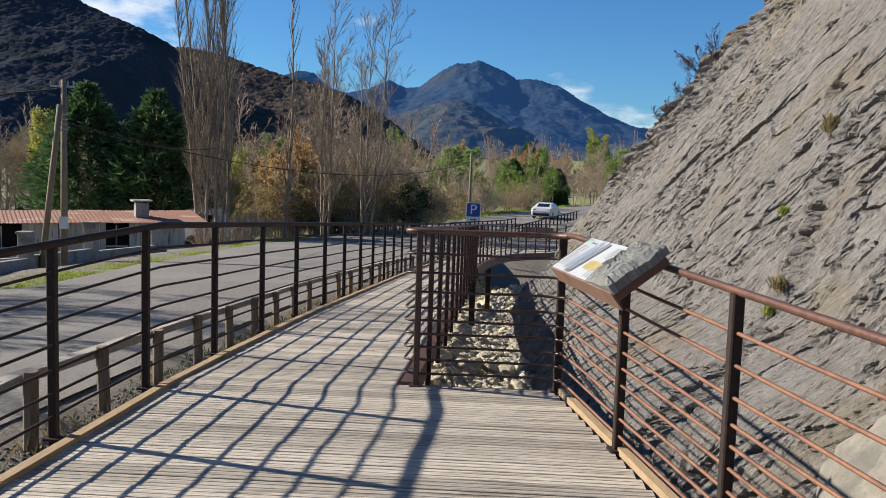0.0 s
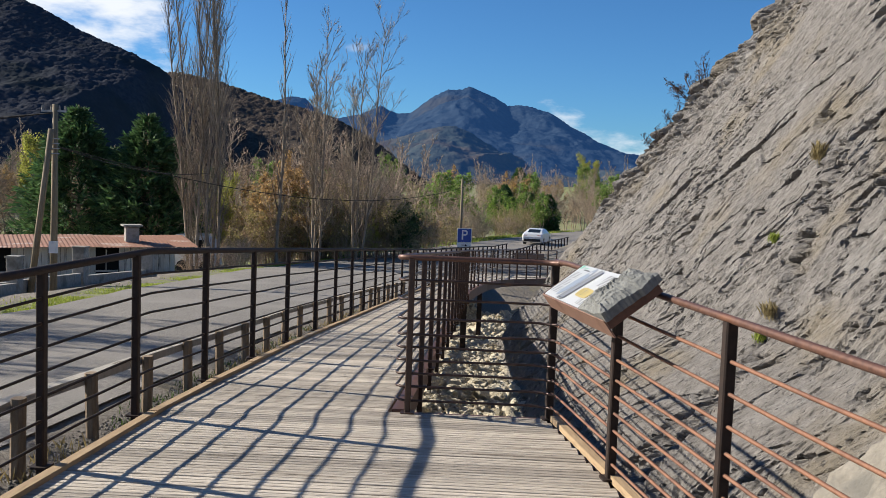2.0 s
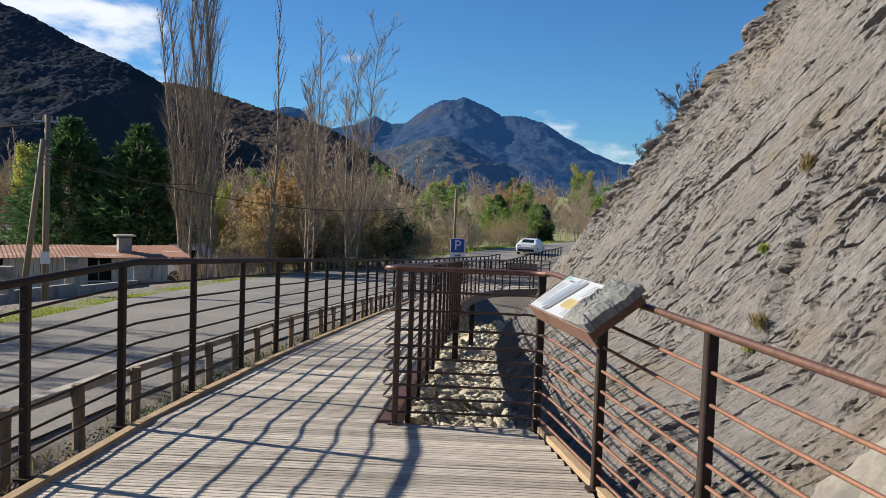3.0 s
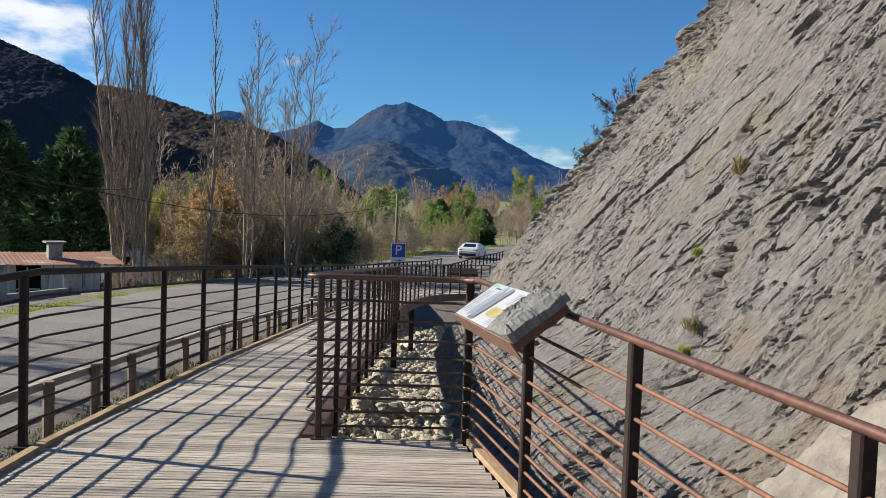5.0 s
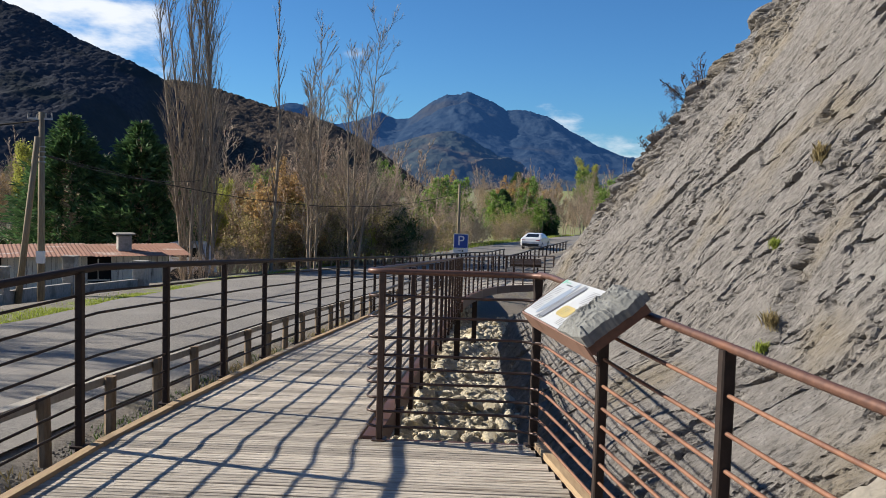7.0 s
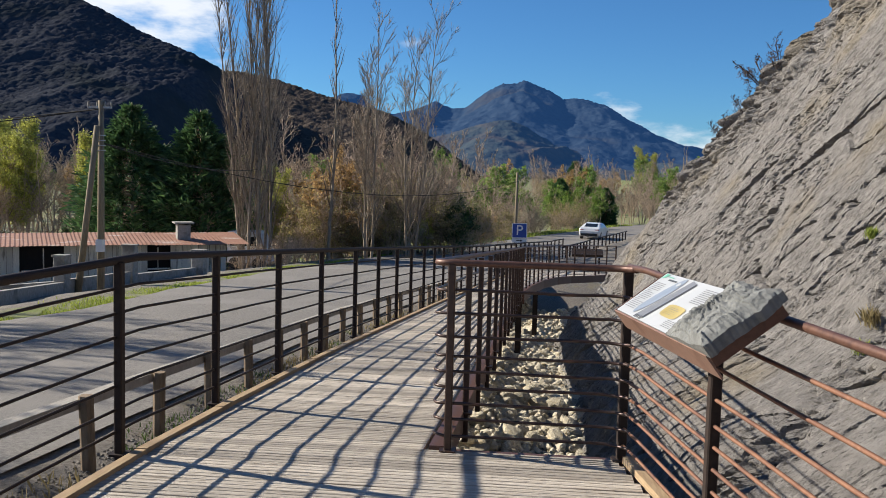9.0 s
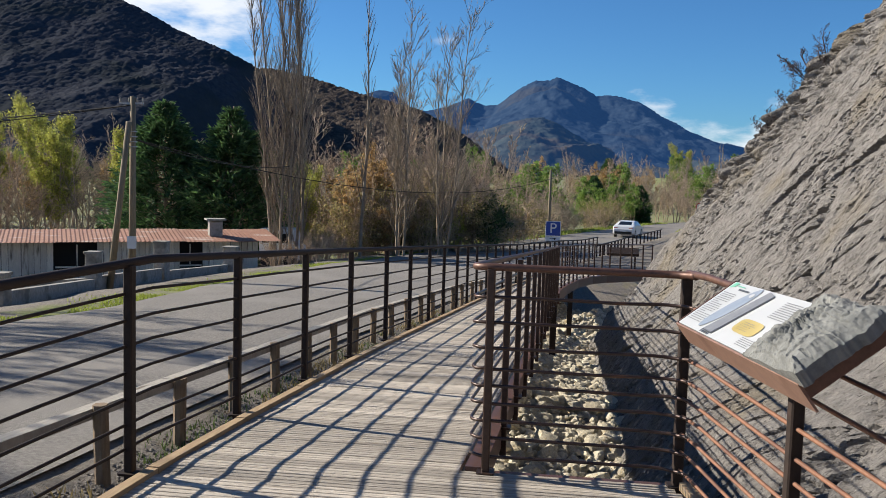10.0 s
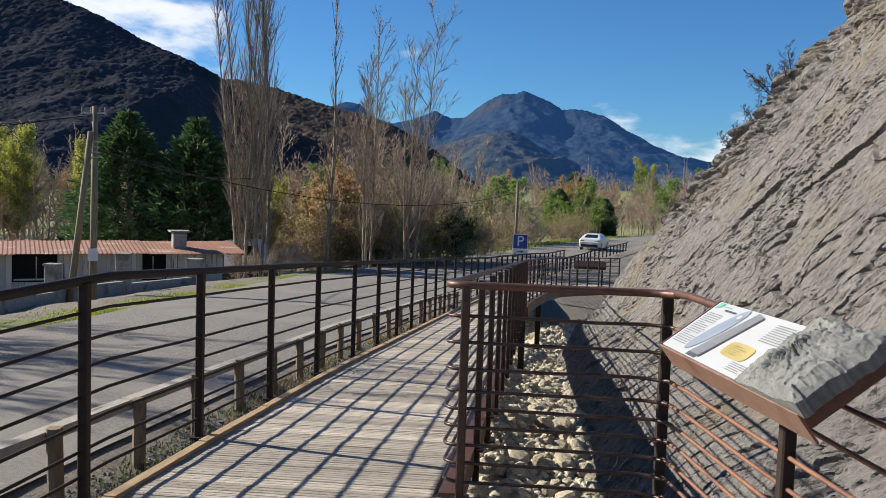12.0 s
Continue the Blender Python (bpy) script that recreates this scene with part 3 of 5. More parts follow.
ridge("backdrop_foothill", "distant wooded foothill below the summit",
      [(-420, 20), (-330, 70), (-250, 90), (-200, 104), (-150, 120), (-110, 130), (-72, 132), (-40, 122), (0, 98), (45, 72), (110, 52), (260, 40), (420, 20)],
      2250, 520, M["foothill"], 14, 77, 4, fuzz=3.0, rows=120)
ridge("backdrop_bare_hill", "wooded brown hillside behind the shaded one",
      [(-520, 40), (-420, 72), (-340, 90), (-278, 89), (-234, 80), (-190, 66), (-156, 58), (-131, 51), (-109, 40), (-88, 27), (-65, 10), (-45, -8)],
      780, 330, M["bare_hill"], 2.4, 19, 1.5, lean=-0.15, fuzz=2.2, rows=150)
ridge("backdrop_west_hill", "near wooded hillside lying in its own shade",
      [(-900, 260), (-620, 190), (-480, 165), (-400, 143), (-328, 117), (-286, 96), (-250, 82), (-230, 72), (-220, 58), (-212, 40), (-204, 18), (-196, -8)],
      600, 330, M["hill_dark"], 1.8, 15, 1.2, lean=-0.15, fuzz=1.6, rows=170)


# ---- railings ----
def post_mesh(h, w, d):
    g = Geo()
    g.box((0, 0, h / 2 - 0.1), (w, d, h + 0.2), chamfer=0.006)
    g.box((0, 0, 0.006), (w + 0.05, d + 0.05, 0.012), chamfer=0.01)
    return g


def arc_corner(a, c, b, r, n=5):
    """Points that round the corner c between a and b."""
    a, b, c = Vector(a), Vector(b), Vector(c)
    p, q = c + (a - c).normalized() * r, c + (b - c).normalized() * r
    return [(1 - t) ** 2 * p + 2 * t * (1 - t) * c + t * t * q for t in [i / n for i in range(n + 1)]]


def rail_path(flat, h):
    return [(x, y, deck_z(y) + h) for x, y in flat]


def railing(name, label, flat, posts, heights, bar_r, bar_mat, top, top_r, post_mat, top_mat, post_size=(0.05, 0.05), group="", sag=0.0):
    ob = thing(name, label, "railing", group)
    rng = random.Random(name + label)
    g = Geo().tube(rail_path(flat, top), top_r, 10)
    part("handrail", g, M[top_mat], ob, smooth=True)
    for h in heights:
        pts = [(x + rng.uniform(-1, 1) * sag, y, z + rng.uniform(-1, 1) * sag) for x, y, z in rail_path(flat, h)]
        part("bar", Geo().tube(pts, bar_r, 7), M[bar_mat], ob, smooth=True)
    me = post_mesh(top - 0.01, *post_size).mesh("post", M[post_mat])
    for x, y, a in posts:
        p = part("post", me, None, ob)
        p.matrix_basis = pose(x, y, deck_z(y), 0, 0, a)
    return ob


def build_railings():
    low = [0.126, 0.25, 0.38, 0.51, 0.64, 0.77, 0.90]
    many = [0.09, 0.185, 0.275, 0.37, 0.46, 0.55, 0.66, 0.79, 0.92]
    # left of the walkway, beside the road
    ys = [3.66 - 1.42 * i for i in range(1, 9)][::-1] + [3.68, 4.76, 6.20, 7.70, 9.22, 10.7, 12.0, 13.3, 14.5, 15.8, 17.0, 18.2, 19.6, 21, 22.4, 23.8, 25.2, 26.6, 28]
    flat = [(left_x(y), y) for y in np.concatenate([np.linspace(-8, 6, 15), np.linspace(7, 28, 22)])]
    railing("railing", "dark brown steel railing with eight slim bars along the boardwalk", flat,
            [(left_x(y), y, 0) for y in ys], low, 0.0085, "dark_steel", 1.05, 0.023, "dark_steel", "dark_steel", (0.046, 0.05), sag=0.004)
    ys = [29.4 + 1.45 * i for i in range(15)]
    flat = [(left_x(y), y) for y in np.linspace(28, 50, 20)]
    railing("railing", "dark brown steel railing following the curve of the road", flat,
            [(left_x(y), y, 0) for y in ys], low, 0.009, "dark_steel", 1.05, 0.028, "dark_steel", "dark_steel", (0.06, 0.06))
    ys = [51.0 + 1.6 * i for i in range(18)]
    flat = [(left_x(y), y) for y in np.linspace(50, 79, 24)]
    railing("railing", "low dark steel fence beside the bend of the road", flat,
            [(left_x(y), y, 0) for y in ys], [0.22, 0.4], 0.012, "dark_steel", 0.6, 0.04, "dark_steel", "dark_steel", (0.09, 0.09))
    # round the stone pit, then beside the rock
    r = 0.09
    far = PIT_END[::-1]
    side = [(PIT_X - r + (-0.30 - PIT_X + r) * (y - 5.3) / 15.3, y) for y in np.linspace(19, 6, 12)]
    corner = [(p.x, p.y) for p in arc_corner((PIT_X - r, 7, 0), (PIT_X - r, PIT_Y0, 0), (0, PIT_Y0, 0), 0.10)]
    bend = [(p.x, p.y) for p in arc_corner((0, PIT_Y0, 0), (0.47, PIT_Y0, 0), (right_line(3.9), 3.9, 0), 0.14)]
    flat = far + side + corner + [(-0.1, PIT_Y0), (0.15, PIT_Y0)] + bend
    py = [6.35, 7.5, 8.7, 9.9, 11.1, 12.3, 13.5, 14.7, 15.9, 17.1, 18.3, 19.5]
    posts = [(PIT_X, PIT_Y0, 0)] + [(PIT_X + 0.2 * (y - 5.2) / 15.3, y, 0) for y in py]
    posts += [(lerp_line(PIT_END, y), y, 15) for y in (20.6, 21.7, 22.9, 24.1, 25.3, 26.5, 27.6, 28.6, 29.4, 30.1, 30.7, 31.2, 31.7, 32.3, 33.0, 33.6)]
    railing("railing", "rusty brown steel railing with bent bars round the stone pit", flat, posts, many, 0.009, "brown_steel", 1.075, 0.019, "brown_steel", "corten", (0.042, 0.05), sag=0.003)
    pts = [(0.4725, 5.186)] + [(right_line(y), y) for y in np.linspace(4.9, -8, 20)]
    ang = 10.8
    ys = [5.2, 3.94, 2.66, 1.38, 0.10, -1.18, -2.46, -3.74, -5.02, -6.3, -7.58]
    railing("railing", "rusty steel railing with orange bars beside the rock", pts, [(right_line(y), y, ang) for y in ys], many, 0.0088, "rust", 1.085, 0.0175, "dark_steel", "corten", (0.05, 0.045), sag=0.003)


build_railings()


# ---- boardwalk ----
def right_edge(y):
    if y < PIT_Y0 - 0.02:
        return right_line(y) - 0.03
    if y < 20.6:
        return PIT_X - 0.14 + 0.2 * (y - 5.2) / 15.3
    if y < 33.6:
        return lerp_line(PIT_END, max(y, 21.7)) - 0.12
    return 2.9


def build_boardwalk():
    deck = thing("boardwalk", "weathered grey timber boardwalk on steel beams", "boardwalk", kind="structure")
    # beams
    L = np.concatenate([np.linspace(-8, 4.8, 8), np.linspace(6, 35, 24)])
    for a, b in zip(L[:-1], L[1:]):
        part("edge_beam", Geo().beam((left_x(a) + 0.05, a, deck_z(a) - 0.07), (left_x(b) + 0.05, b, deck_z(b) - 0.07), 0.06, 0.126), M["dark_steel"], deck)
    for a, b in zip(L[:-1], L[1:]):
        part("edge_board", Geo().beam((left_x(a) + 0.10, a, deck_z(a) + 0.012), (left_x(b) + 0.10, b - 0.004, deck_z(b) + 0.008), 0.058, 0.035), M["edge"], deck, "tan edge board")
    R = [y for y in L if y > 5.3 and y < 21] + [20.6]
    R = [5.22] + sorted(R)
    for a, b in zip(R[:-1], R[1:]):
        xa, xb = right_edge(a) + 0.08, right_edge(b) + 0.08
        part("pit_beam", Geo().beam((xa, a, deck_z(a) - 0.055), (xb, b, deck_z(b) - 0.055), 0.10, 0.15), M["corten"], deck, "rusty steel channel")
    for a, b in zip([(-0.3, 20.6)] + PIT_END[:-1], PIT_END):
        part("pit_beam", Geo().beam((*a, deck_z(a[1]) - 0.08), (*b, deck_z(b[1]) - 0.08), 0.12, 0.24), M["corten"], deck, "rusty steel channel")
    part("pit_beam", Geo().beam((PIT_X - 0.1, 5.26, -0.10), (0.50, 5.26, -0.10), 0.06, 0.14), M["corten"], deck)
    for a, b in ((-8, -3), (-3, 1), (1, 5.15)):
        part("edge_board", Geo().beam((right_line(a) + 0.02, a, 0.012), (right_line(b) + 0.02, b - 0.004, 0.008), 0.05, 0.04), M["edge"], deck, "tan edge board")
        part("edge_beam", Geo().beam((right_line(a) + 0.04, a, -0.12), (right_line(b) + 0.04, b, -0.12), 0.06, 0.16), M["corten"], deck)
    # legs in the pit
    for x, y in ((-0.36, 20.8), (0.02, 25.6), (-1.9, 9), (-1.9, 13), (-1.8, 17), (0.5, 5.1), (-0.4, 5.1), (0.9, 2.6)):
        z = deck_z(y)
        part("leg", Geo().box((x, y, z - 0.95), (0.14, 0.14, 1.55), chamfer=0.01), M["dark_steel"], deck)
    # bearers under the landing
    for x in (-1.6, -0.8, -0.02):
        part("bearer", Geo().beam((x, -6.0, -0.075), (x, 5.15, -0.075), 0.44, 0.06), M["dark_steel"], deck)
    # planks
    rng = random.Random(4)
    y = -6.0
    k = 0
    w = 0.142
    while y < 35.5 and k < 298:
        x0, x1 = left_x(y) + 0.135 + rng.uniform(-0.004, 0.004), right_edge(y + w / 2)
        if PIT_Y0 - 0.05 < y + w and y < PIT_Y0:
            x1 = right_line(y) - 0.04
        g = Geo()
        hw = w / 2 - 0.0055
        cols = [x0, (x0 + x1) / 2, x1]
        gr = [(q + d, e) for q in (-hw / 2.6, hw / 2.6) for d, e in ((-0.004, 0), (-0.0015, -0.005), (0.0015, -0.005), (0.004, 0))]
        prof = [(-hw, -0.03), (-hw, -0.003), (-hw + 0.004, 0)] + gr + [(hw - 0.004, 0), (hw, -0.003), (hw, -0.03)]
        bow = [0, rng.uniform(-0.0015, 0.0015), 0]
        vs = [(x, p, q + b) for x, b in zip(cols, bow) for p, q in prof]
        n = len(prof)
        fs = [(i * n + j, i * n + j + 1, (i + 1) * n + j + 1, (i + 1) * n + j) for i in range(2) for j in range(n - 1)]
        fs += [tuple(range(n)), tuple(reversed(range(2 * n, 3 * n)))]
        g.add(vs, fs)
        p = part("plank", g, M["plank"], deck)
        slope = math.degrees(math.atan2(deck_z(y + w) - deck_z(y), w))
        p.matrix_basis = pose(0, y + w / 2, deck_z(y + w / 2) + rng.uniform(-0.0025, 0.0015), slope, 0, 0)
        y += w
        k += 1


# ---- timber guard rail at the road's edge ----
def build_guard():
    ob = thing("guard_rail", "low greyed timber guard rail on stub posts beside the road", "guard rail")
    ys = [-6.87 + 1.17 * i for i in range(29)]
    g = Geo().box((0, 0, 0.16), (0.088, 0.088, 0.84), chamfer=0.022)
    me = g.mesh("stub_post", M["guard_post"])
    rng = random.Random(8)
    for y in ys:
        x = lerp_line(ROAD_R, y) + 0.26
        p = part("post", me, None, ob)
        p.matrix_basis = pose(x, y, road_z(y) - 0.12 + rng.uniform(-0.015, 0.015), rng.uniform(-1.5, 1.5), rng.uniform(-1.5, 1.5), rng.uniform(-4, 4))
    for a, b in zip(ys[:-1:2], ys[2::2]):
        xa, xb = lerp_line(ROAD_R, a) + 0.16, lerp_line(ROAD_R, b) + 0.16
        part("board", Geo().beam((xa, a + 0.005, road_z(a) + 0.40), (xb, b - 0.005, road_z(b) + 0.40), 0.10, 0.07), M["guard"], ob)


build_guard()


# ---- lectern with the printed sheet and the fossil cast ----
def build_lectern():
    ob = thing("information_lectern", "rusty steel lectern holding a white printed sheet and fossil", "information board")
    along = Vector((0.215, -1.31, 0.035)).normalized()
    out = Vector((0.985, 0.17, 0)).normalized()
    across = (out * 0.32 + Vector((0, 0, 0.24))).normalized()
    up = along.cross(across)
    if up.z < 0:
        up = -up
    o = Vector((0.345, 4.46, 0.937))
    frame_m = Matrix((along, across, up)).transposed().to_4x4()
    frame_m.translation = o
    length, depth = 1.23, 0.30

    def at(g):
        g.v = [tuple(frame_m @ Vector(p)) for p in g.v]
        return g

    tray = Geo()
    tray.box((length / 2, depth / 2, -0.012), (length, depth, 0.012))
    part("tray", at(tray), M["corten"], ob)
    lip = Geo().box((length / 2, -0.004, -0.044), (length, 0.008, 0.098))
    part("front_lip", at(lip), M["lip"], ob)
    part("end_lip", at(Geo().box((length + 0.004, depth / 2, -0.02), (0.008, depth, 0.05))), M["corten"], ob)
    part("end_lip", at(Geo().box((-0.004, depth / 2, -0.044), (0.008, depth, 0.098))), M["corten"], ob)
    w = 0.77
    sheet = part("sheet", at(Geo().box((w / 2 + 0.004, depth / 2, 0.0), (w, depth - 0.01, 0.006), chamfer=0.004)), M["white_sheet"], ob, "white printed sheet")
    z = 0.0055

    def flat(poly, m, dz=0.0):
        g = Geo().add([(x, y * 0.68, z + dz) for x, y in poly], [tuple(range(len(poly)))])
        part("print", at(g), M[m], sheet)

    def bar(x, y, l, h=0.006, m="ink"):
        flat([(x, y), (x + l, y), (x + l, y + h), (x, y + h)], m)

    rng = random.Random(3)
    for i in range(17):       # left column of small text
        bar(0.03, 0.33 - i * 0.0165, rng.uniform(0.13, 0.155) if i % 6 != 5 else 0.07, 0.006)
    bar(0.13, 0.372, 0.11, 0.014, "ink_dark")
    flat([(0.02, 0.375), (0.06, 0.39), (0.075, 0.425), (0.03, 0.43)], "ink_green")
    bar(0.085, 0.40, 0.08, 0.008, "ink_green")
    for i in range(9):        # right column
        bar(0.60, 0.385 - i * 0.0155, rng.uniform(0.13, 0.17), 0.006)
    for i in range(5):
        bar(0.625, 0.035 + i * 0.013, rng.uniform(0.10, 0.15), 0.005)
    ell = []
    for i in range(26):       # blue-grey lens shape
        a = 2 * math.pi * i / 26
        px, py = 0.20 * math.cos(a), 0.052 * math.sin(a)
        c, s = math.cos(radians(74)), math.sin(radians(74))
        ell.append((0.265 + px * c - py * s, 0.235 + px * s + py * c))
    flat(ell, "ink_blue")
    flat([(0.275, 0.03), (0.37, 0.03), (0.465, 0.405), (0.40, 0.425)], "ink", 0.0012)
    flat([(0.37, 0.03), (0.385, 0.03), (0.475, 0.395), (0.465, 0.405)], "ink_dark", 0.0012)
    for i in range(4):        # rust-brown lobes at the lower end
        flat([(0.278 + i * 0.023, 0.012), (0.292 + i * 0.023, 0.012), (0.297 + i * 0.023, 0.04), (0.283 + i * 0.023, 0.04)], "ink_dark", 0.002)
    yl = []
    for i in range(20):
        a = 2 * math.pi * i / 20
        ex = math.copysign(abs(math.cos(a)) ** 0.5, math.cos(a)) * 0.105
        ey = math.copysign(abs(math.sin(a)) ** 0.5, math.sin(a)) * 0.055
        yl.append((0.575 + ex, 0.155 + ey))
    flat(yl, "ink_yellow")
    for i in range(5):
        bar(0.50, 0.125 + i * 0.014, 0.10 + 0.03 * (i % 2), 0.004, "ink")
    ring = [(0.305 + 0.018 * math.cos(a), 0.36 + 0.018 * math.sin(a)) for a in np.linspace(0, 2 * math.pi, 12, endpoint=False)]
    flat(ring, "white_sheet", 0.002)
    # fossil cast: a rough thick stone with a coiled relief
    cast = thing("fossil_cast", "rough grey stone with a coiled fossil relief on the lectern", "fossil")
    n1, n2 = 110, 90
    x0, x1 = w + 0.012, length + 0.03
    U, V = np.meshgrid(np.linspace(0, 1, n1), np.linspace(0, 1, n2))
    XX = x0 + (x1 - x0) * U + (fractal(V * 5, U * 0 + 2, 4, 5) - 0.5) * 0.09 * (1 - U) + (fractal(V * 5, U * 0 + 9, 4, 6) - 0.5) * 0.08 * U
    YY = -0.004 + (depth + 0.02) * V + (fractal(U * 5, V * 0 + 4, 4, 7) - 0.5) * 0.06 * V
    ZZ = 0.030 + 0.045 * U + (fractal(U * 3, V * 3, 6, 8, 0.58) - 0.5) * 0.07 - (np.floor(fractal(U * 2 + 3, V * 4, 3, 18) * 7) / 7 - 0.5) * 0.04
    cx, cy = x0 + 0.2, 0.16
    RR, AA = np.hypot(XX - cx, YY - cy), np.arctan2(YY - cy, XX - cx)
    turn = RR / 0.052 - AA / (2 * math.pi)
    coil = np.clip(1 - RR / 0.14, 0, 1) ** 0.5
    ZZ = ZZ + coil * (0.034 * np.abs(np.sin(math.pi * turn)) + 0.008 * np.sin(AA * 26) - 0.01)
    edge = np.minimum(np.minimum(U, 1 - U) * 12, np.minimum(V, 1 - V) * 12).clip(0, 1)
    ZZ = 0.003 + (ZZ - 0.003) * (0.55 + 0.45 * edge)
    top = np.stack([XX, YY, ZZ], -1)
    bot = np.stack([XX, YY, np.full_like(ZZ, 0.0015)], -1)
    P = np.concatenate([bot[:1], top, bot[-1:]], 0)
    left, right = P[:, :1].copy(), P[:, -1:].copy()
    left[..., 2] = 0.0015
    right[..., 2] = 0.0015
    P = np.concatenate([left, P, right], 1)
    R3 = np.array(frame_m.to_3x3())
    P = P @ R3.T + np.array(o)
    part("cast", grid_mesh("fossil_cast", P, M["fossil"], smooth=False), None, cast)


build_lectern()


# ---- vegetation ----
def rand_dir(rng):
    while True:
        v = Vector((rng.uniform(-1, 1), rng.uniform(-1, 1), rng.uniform(-1, 1)))
        if 0.05 < v.length < 1:
            return v.normalized()


def grow(g, p, d, length, r, level, rng, ends, spec, sides=5):
    """A branch and, along it, its side branches. spec: per level (count, angle, ratio, lift)."""
    n = 4 if level > 0 else 3
    pts = [p.copy()]
    q = p.copy()
    for i in range(n):
        d = (d + rand_dir(rng) * spec["wander"] + Vector((0, 0, spec["lift"]))).normalized()
        q = q + d * (length / n)
        pts.append(q.copy())
    g.tube(pts, r, sides, max(0.003, r * 0.3), cap=False)
    if level == 0:
        ends.append(pts[-1])
        ends.append(pts[-2])
        return
    count, angle, ratio = spec["levels"][level]
    for k in range(count):
        t = rng.uniform(spec["from"], 1.0) * n
        i = min(n - 1, int(t))
        base = pts[i].lerp(pts[i + 1], t - i)
        dd = (pts[i + 1] - pts[i]).normalized()
        side = dd.cross(rand_dir(rng)).normalized()
        a = radians(angle * rng.uniform(0.7, 1.3))
        nd = (dd * math.cos(a) + side * math.sin(a)).normalized()
        shrink = 1.0 - 0.45 * (t / n)
        grow(g, base, nd, length * ratio * shrink * rng.uniform(0.7, 1.2), max(spec.get("thin", 0.009), r * spec.get("taper", 0.42) * shrink), level - 1, rng, ends, spec, 4 if level > 1 else 3)


def leaf_cloud(ends, rng, per, spread, size):
    g = Geo()
    for e in ends:
        for _ in range(per):
            c = e + rand_dir(rng) * rng.uniform(0, spread)
            a, b = rand_dir(rng), rand_dir(rng)
            b = a.cross(b).normalized()
            s = size * rng.uniform(0.6, 1.3)
            g.add([c - a * s, c - b * s * 0.5, c + a * s, c + b * s * 0.5], [(0, 1, 2, 3)])
    return g


def bare_tree(name, label, seed, height, spec, bark, stems=1, stem_spread=0.15, leaf=None, per=3, leaf_spread=0.2, leaf_size=0.06, base_r=None):
    ob = thing(name, label, "tree")
    rng = random.Random(seed)
    ends = []
    twigs = Geo()
    for s in range(stems):
        a = 2 * math.pi * s / stems + rng.uniform(-0.4, 0.4)
        lean = stem_spread * (0 if stems == 1 else rng.uniform(0.5, 1.0))
        d = Vector((math.cos(a) * lean, math.sin(a) * lean, 1)).normalized()
        h = height * (1 if s == 0 else rng.uniform(0.72, 0.97))
        p = Vector((math.cos(a), math.sin(a), 0)) * (0 if stems == 1 else spec.get("base", 0.22))
        r = base_r or height * 0.013
        n = 8
        pts = [p - Vector((0, 0, 0.3))]
        q = p.copy()
        for i in range(n):
            d = (d + rand_dir(rng) * 0.05 + Vector((0, 0, 0.05))).normalized()
            q = q + d * h / n
            pts.append(q.copy())
        part("trunk" if s == 0 else "stem", Geo().tube(pts, r, 8, 0.012, cap=False), M[bark], ob, smooth=True)
        count, angle, ratio = spec["levels"][len(spec["levels"]) - 1]
        for k in range(count):
            t = (spec["first"] + (1 - spec["first"]) * (k + rng.random()) / count) * n
            i = min(n - 1, int(t))
            base = pts[i].lerp(pts[i + 1], t - i)
            a = rng.uniform(0, 2 * math.pi)
            el = radians(angle * rng.uniform(0.75, 1.25))
            nd = Vector((math.cos(a) * math.sin(el), math.sin(a) * math.sin(el), math.cos(el)))
            shrink = 1 - 0.7 * (t / n)
            grow(twigs, base, nd, h * ratio * (0.35 + shrink) * rng.uniform(0.7, 1.2), max(0.009, r * 0.36 * (0.3 + shrink)), len(spec["levels"]) - 2, rng, ends, spec, 4)
    part("crown", twigs, M[bark], ob)
    if leaf:
        part("foliage", leaf_cloud(ends, rng, per, leaf_spread, leaf_size), M[leaf], ob)
    return ob


POPLAR = {"levels": [(0, 0, 0), (14, 25, 0.5), (46, 15, 0.15)], "wander": 0.12, "lift": 0.13, "from": 0.10, "first": 0.05, "thin": 0.008, "taper": 0.26, "base": 0.75}
LOOSE = {"levels": [(0, 0, 0), (8, 26, 0.55), (7, 30, 0.5), (24, 30, 0.20)], "wander": 0.14, "lift": 0.11, "from": 0.12, "first": 0.05, "thin": 0.0075, "taper": 0.34}
SLIM = {"levels": [(0, 0, 0), (6, 22, 0.40), (44, 16, 0.10)], "wander": 0.08, "lift": 0.12, "from": 0.15, "first": 0.1, "thin": 0.008, "taper": 0.3}
OPEN = {"levels": [(0, 0, 0), (6, 32, 0.42), (8, 34, 0.45), (15, 34, 0.26)], "wander": 0.15, "lift": 0.07, "from": 0.25, "first": 0.2, "thin": 0.013}
THORN = {"levels": [(0, 0, 0), (6, 45, 0.5), (8, 48, 0.5), (7, 50, 0.5)], "wander": 0.25, "lift": 0.03, "from": 0.15, "first": 0.05, "thin": 0.0028}
BUSHY = {"levels": [(0, 0, 0), (6, 38, 0.5), (7, 42, 0.5), (11, 48, 0.42)], "wander": 0.18, "lift": 0.06, "from": 0.2, "first": 0.12, "thin": 0.013}
SHRUB = {"levels": [(0, 0, 0), (6, 40, 0.55), (7, 45, 0.55), (5, 50, 0.6)], "wander": 0.22, "lift": 0.04, "from": 0.15, "first": 0.02}


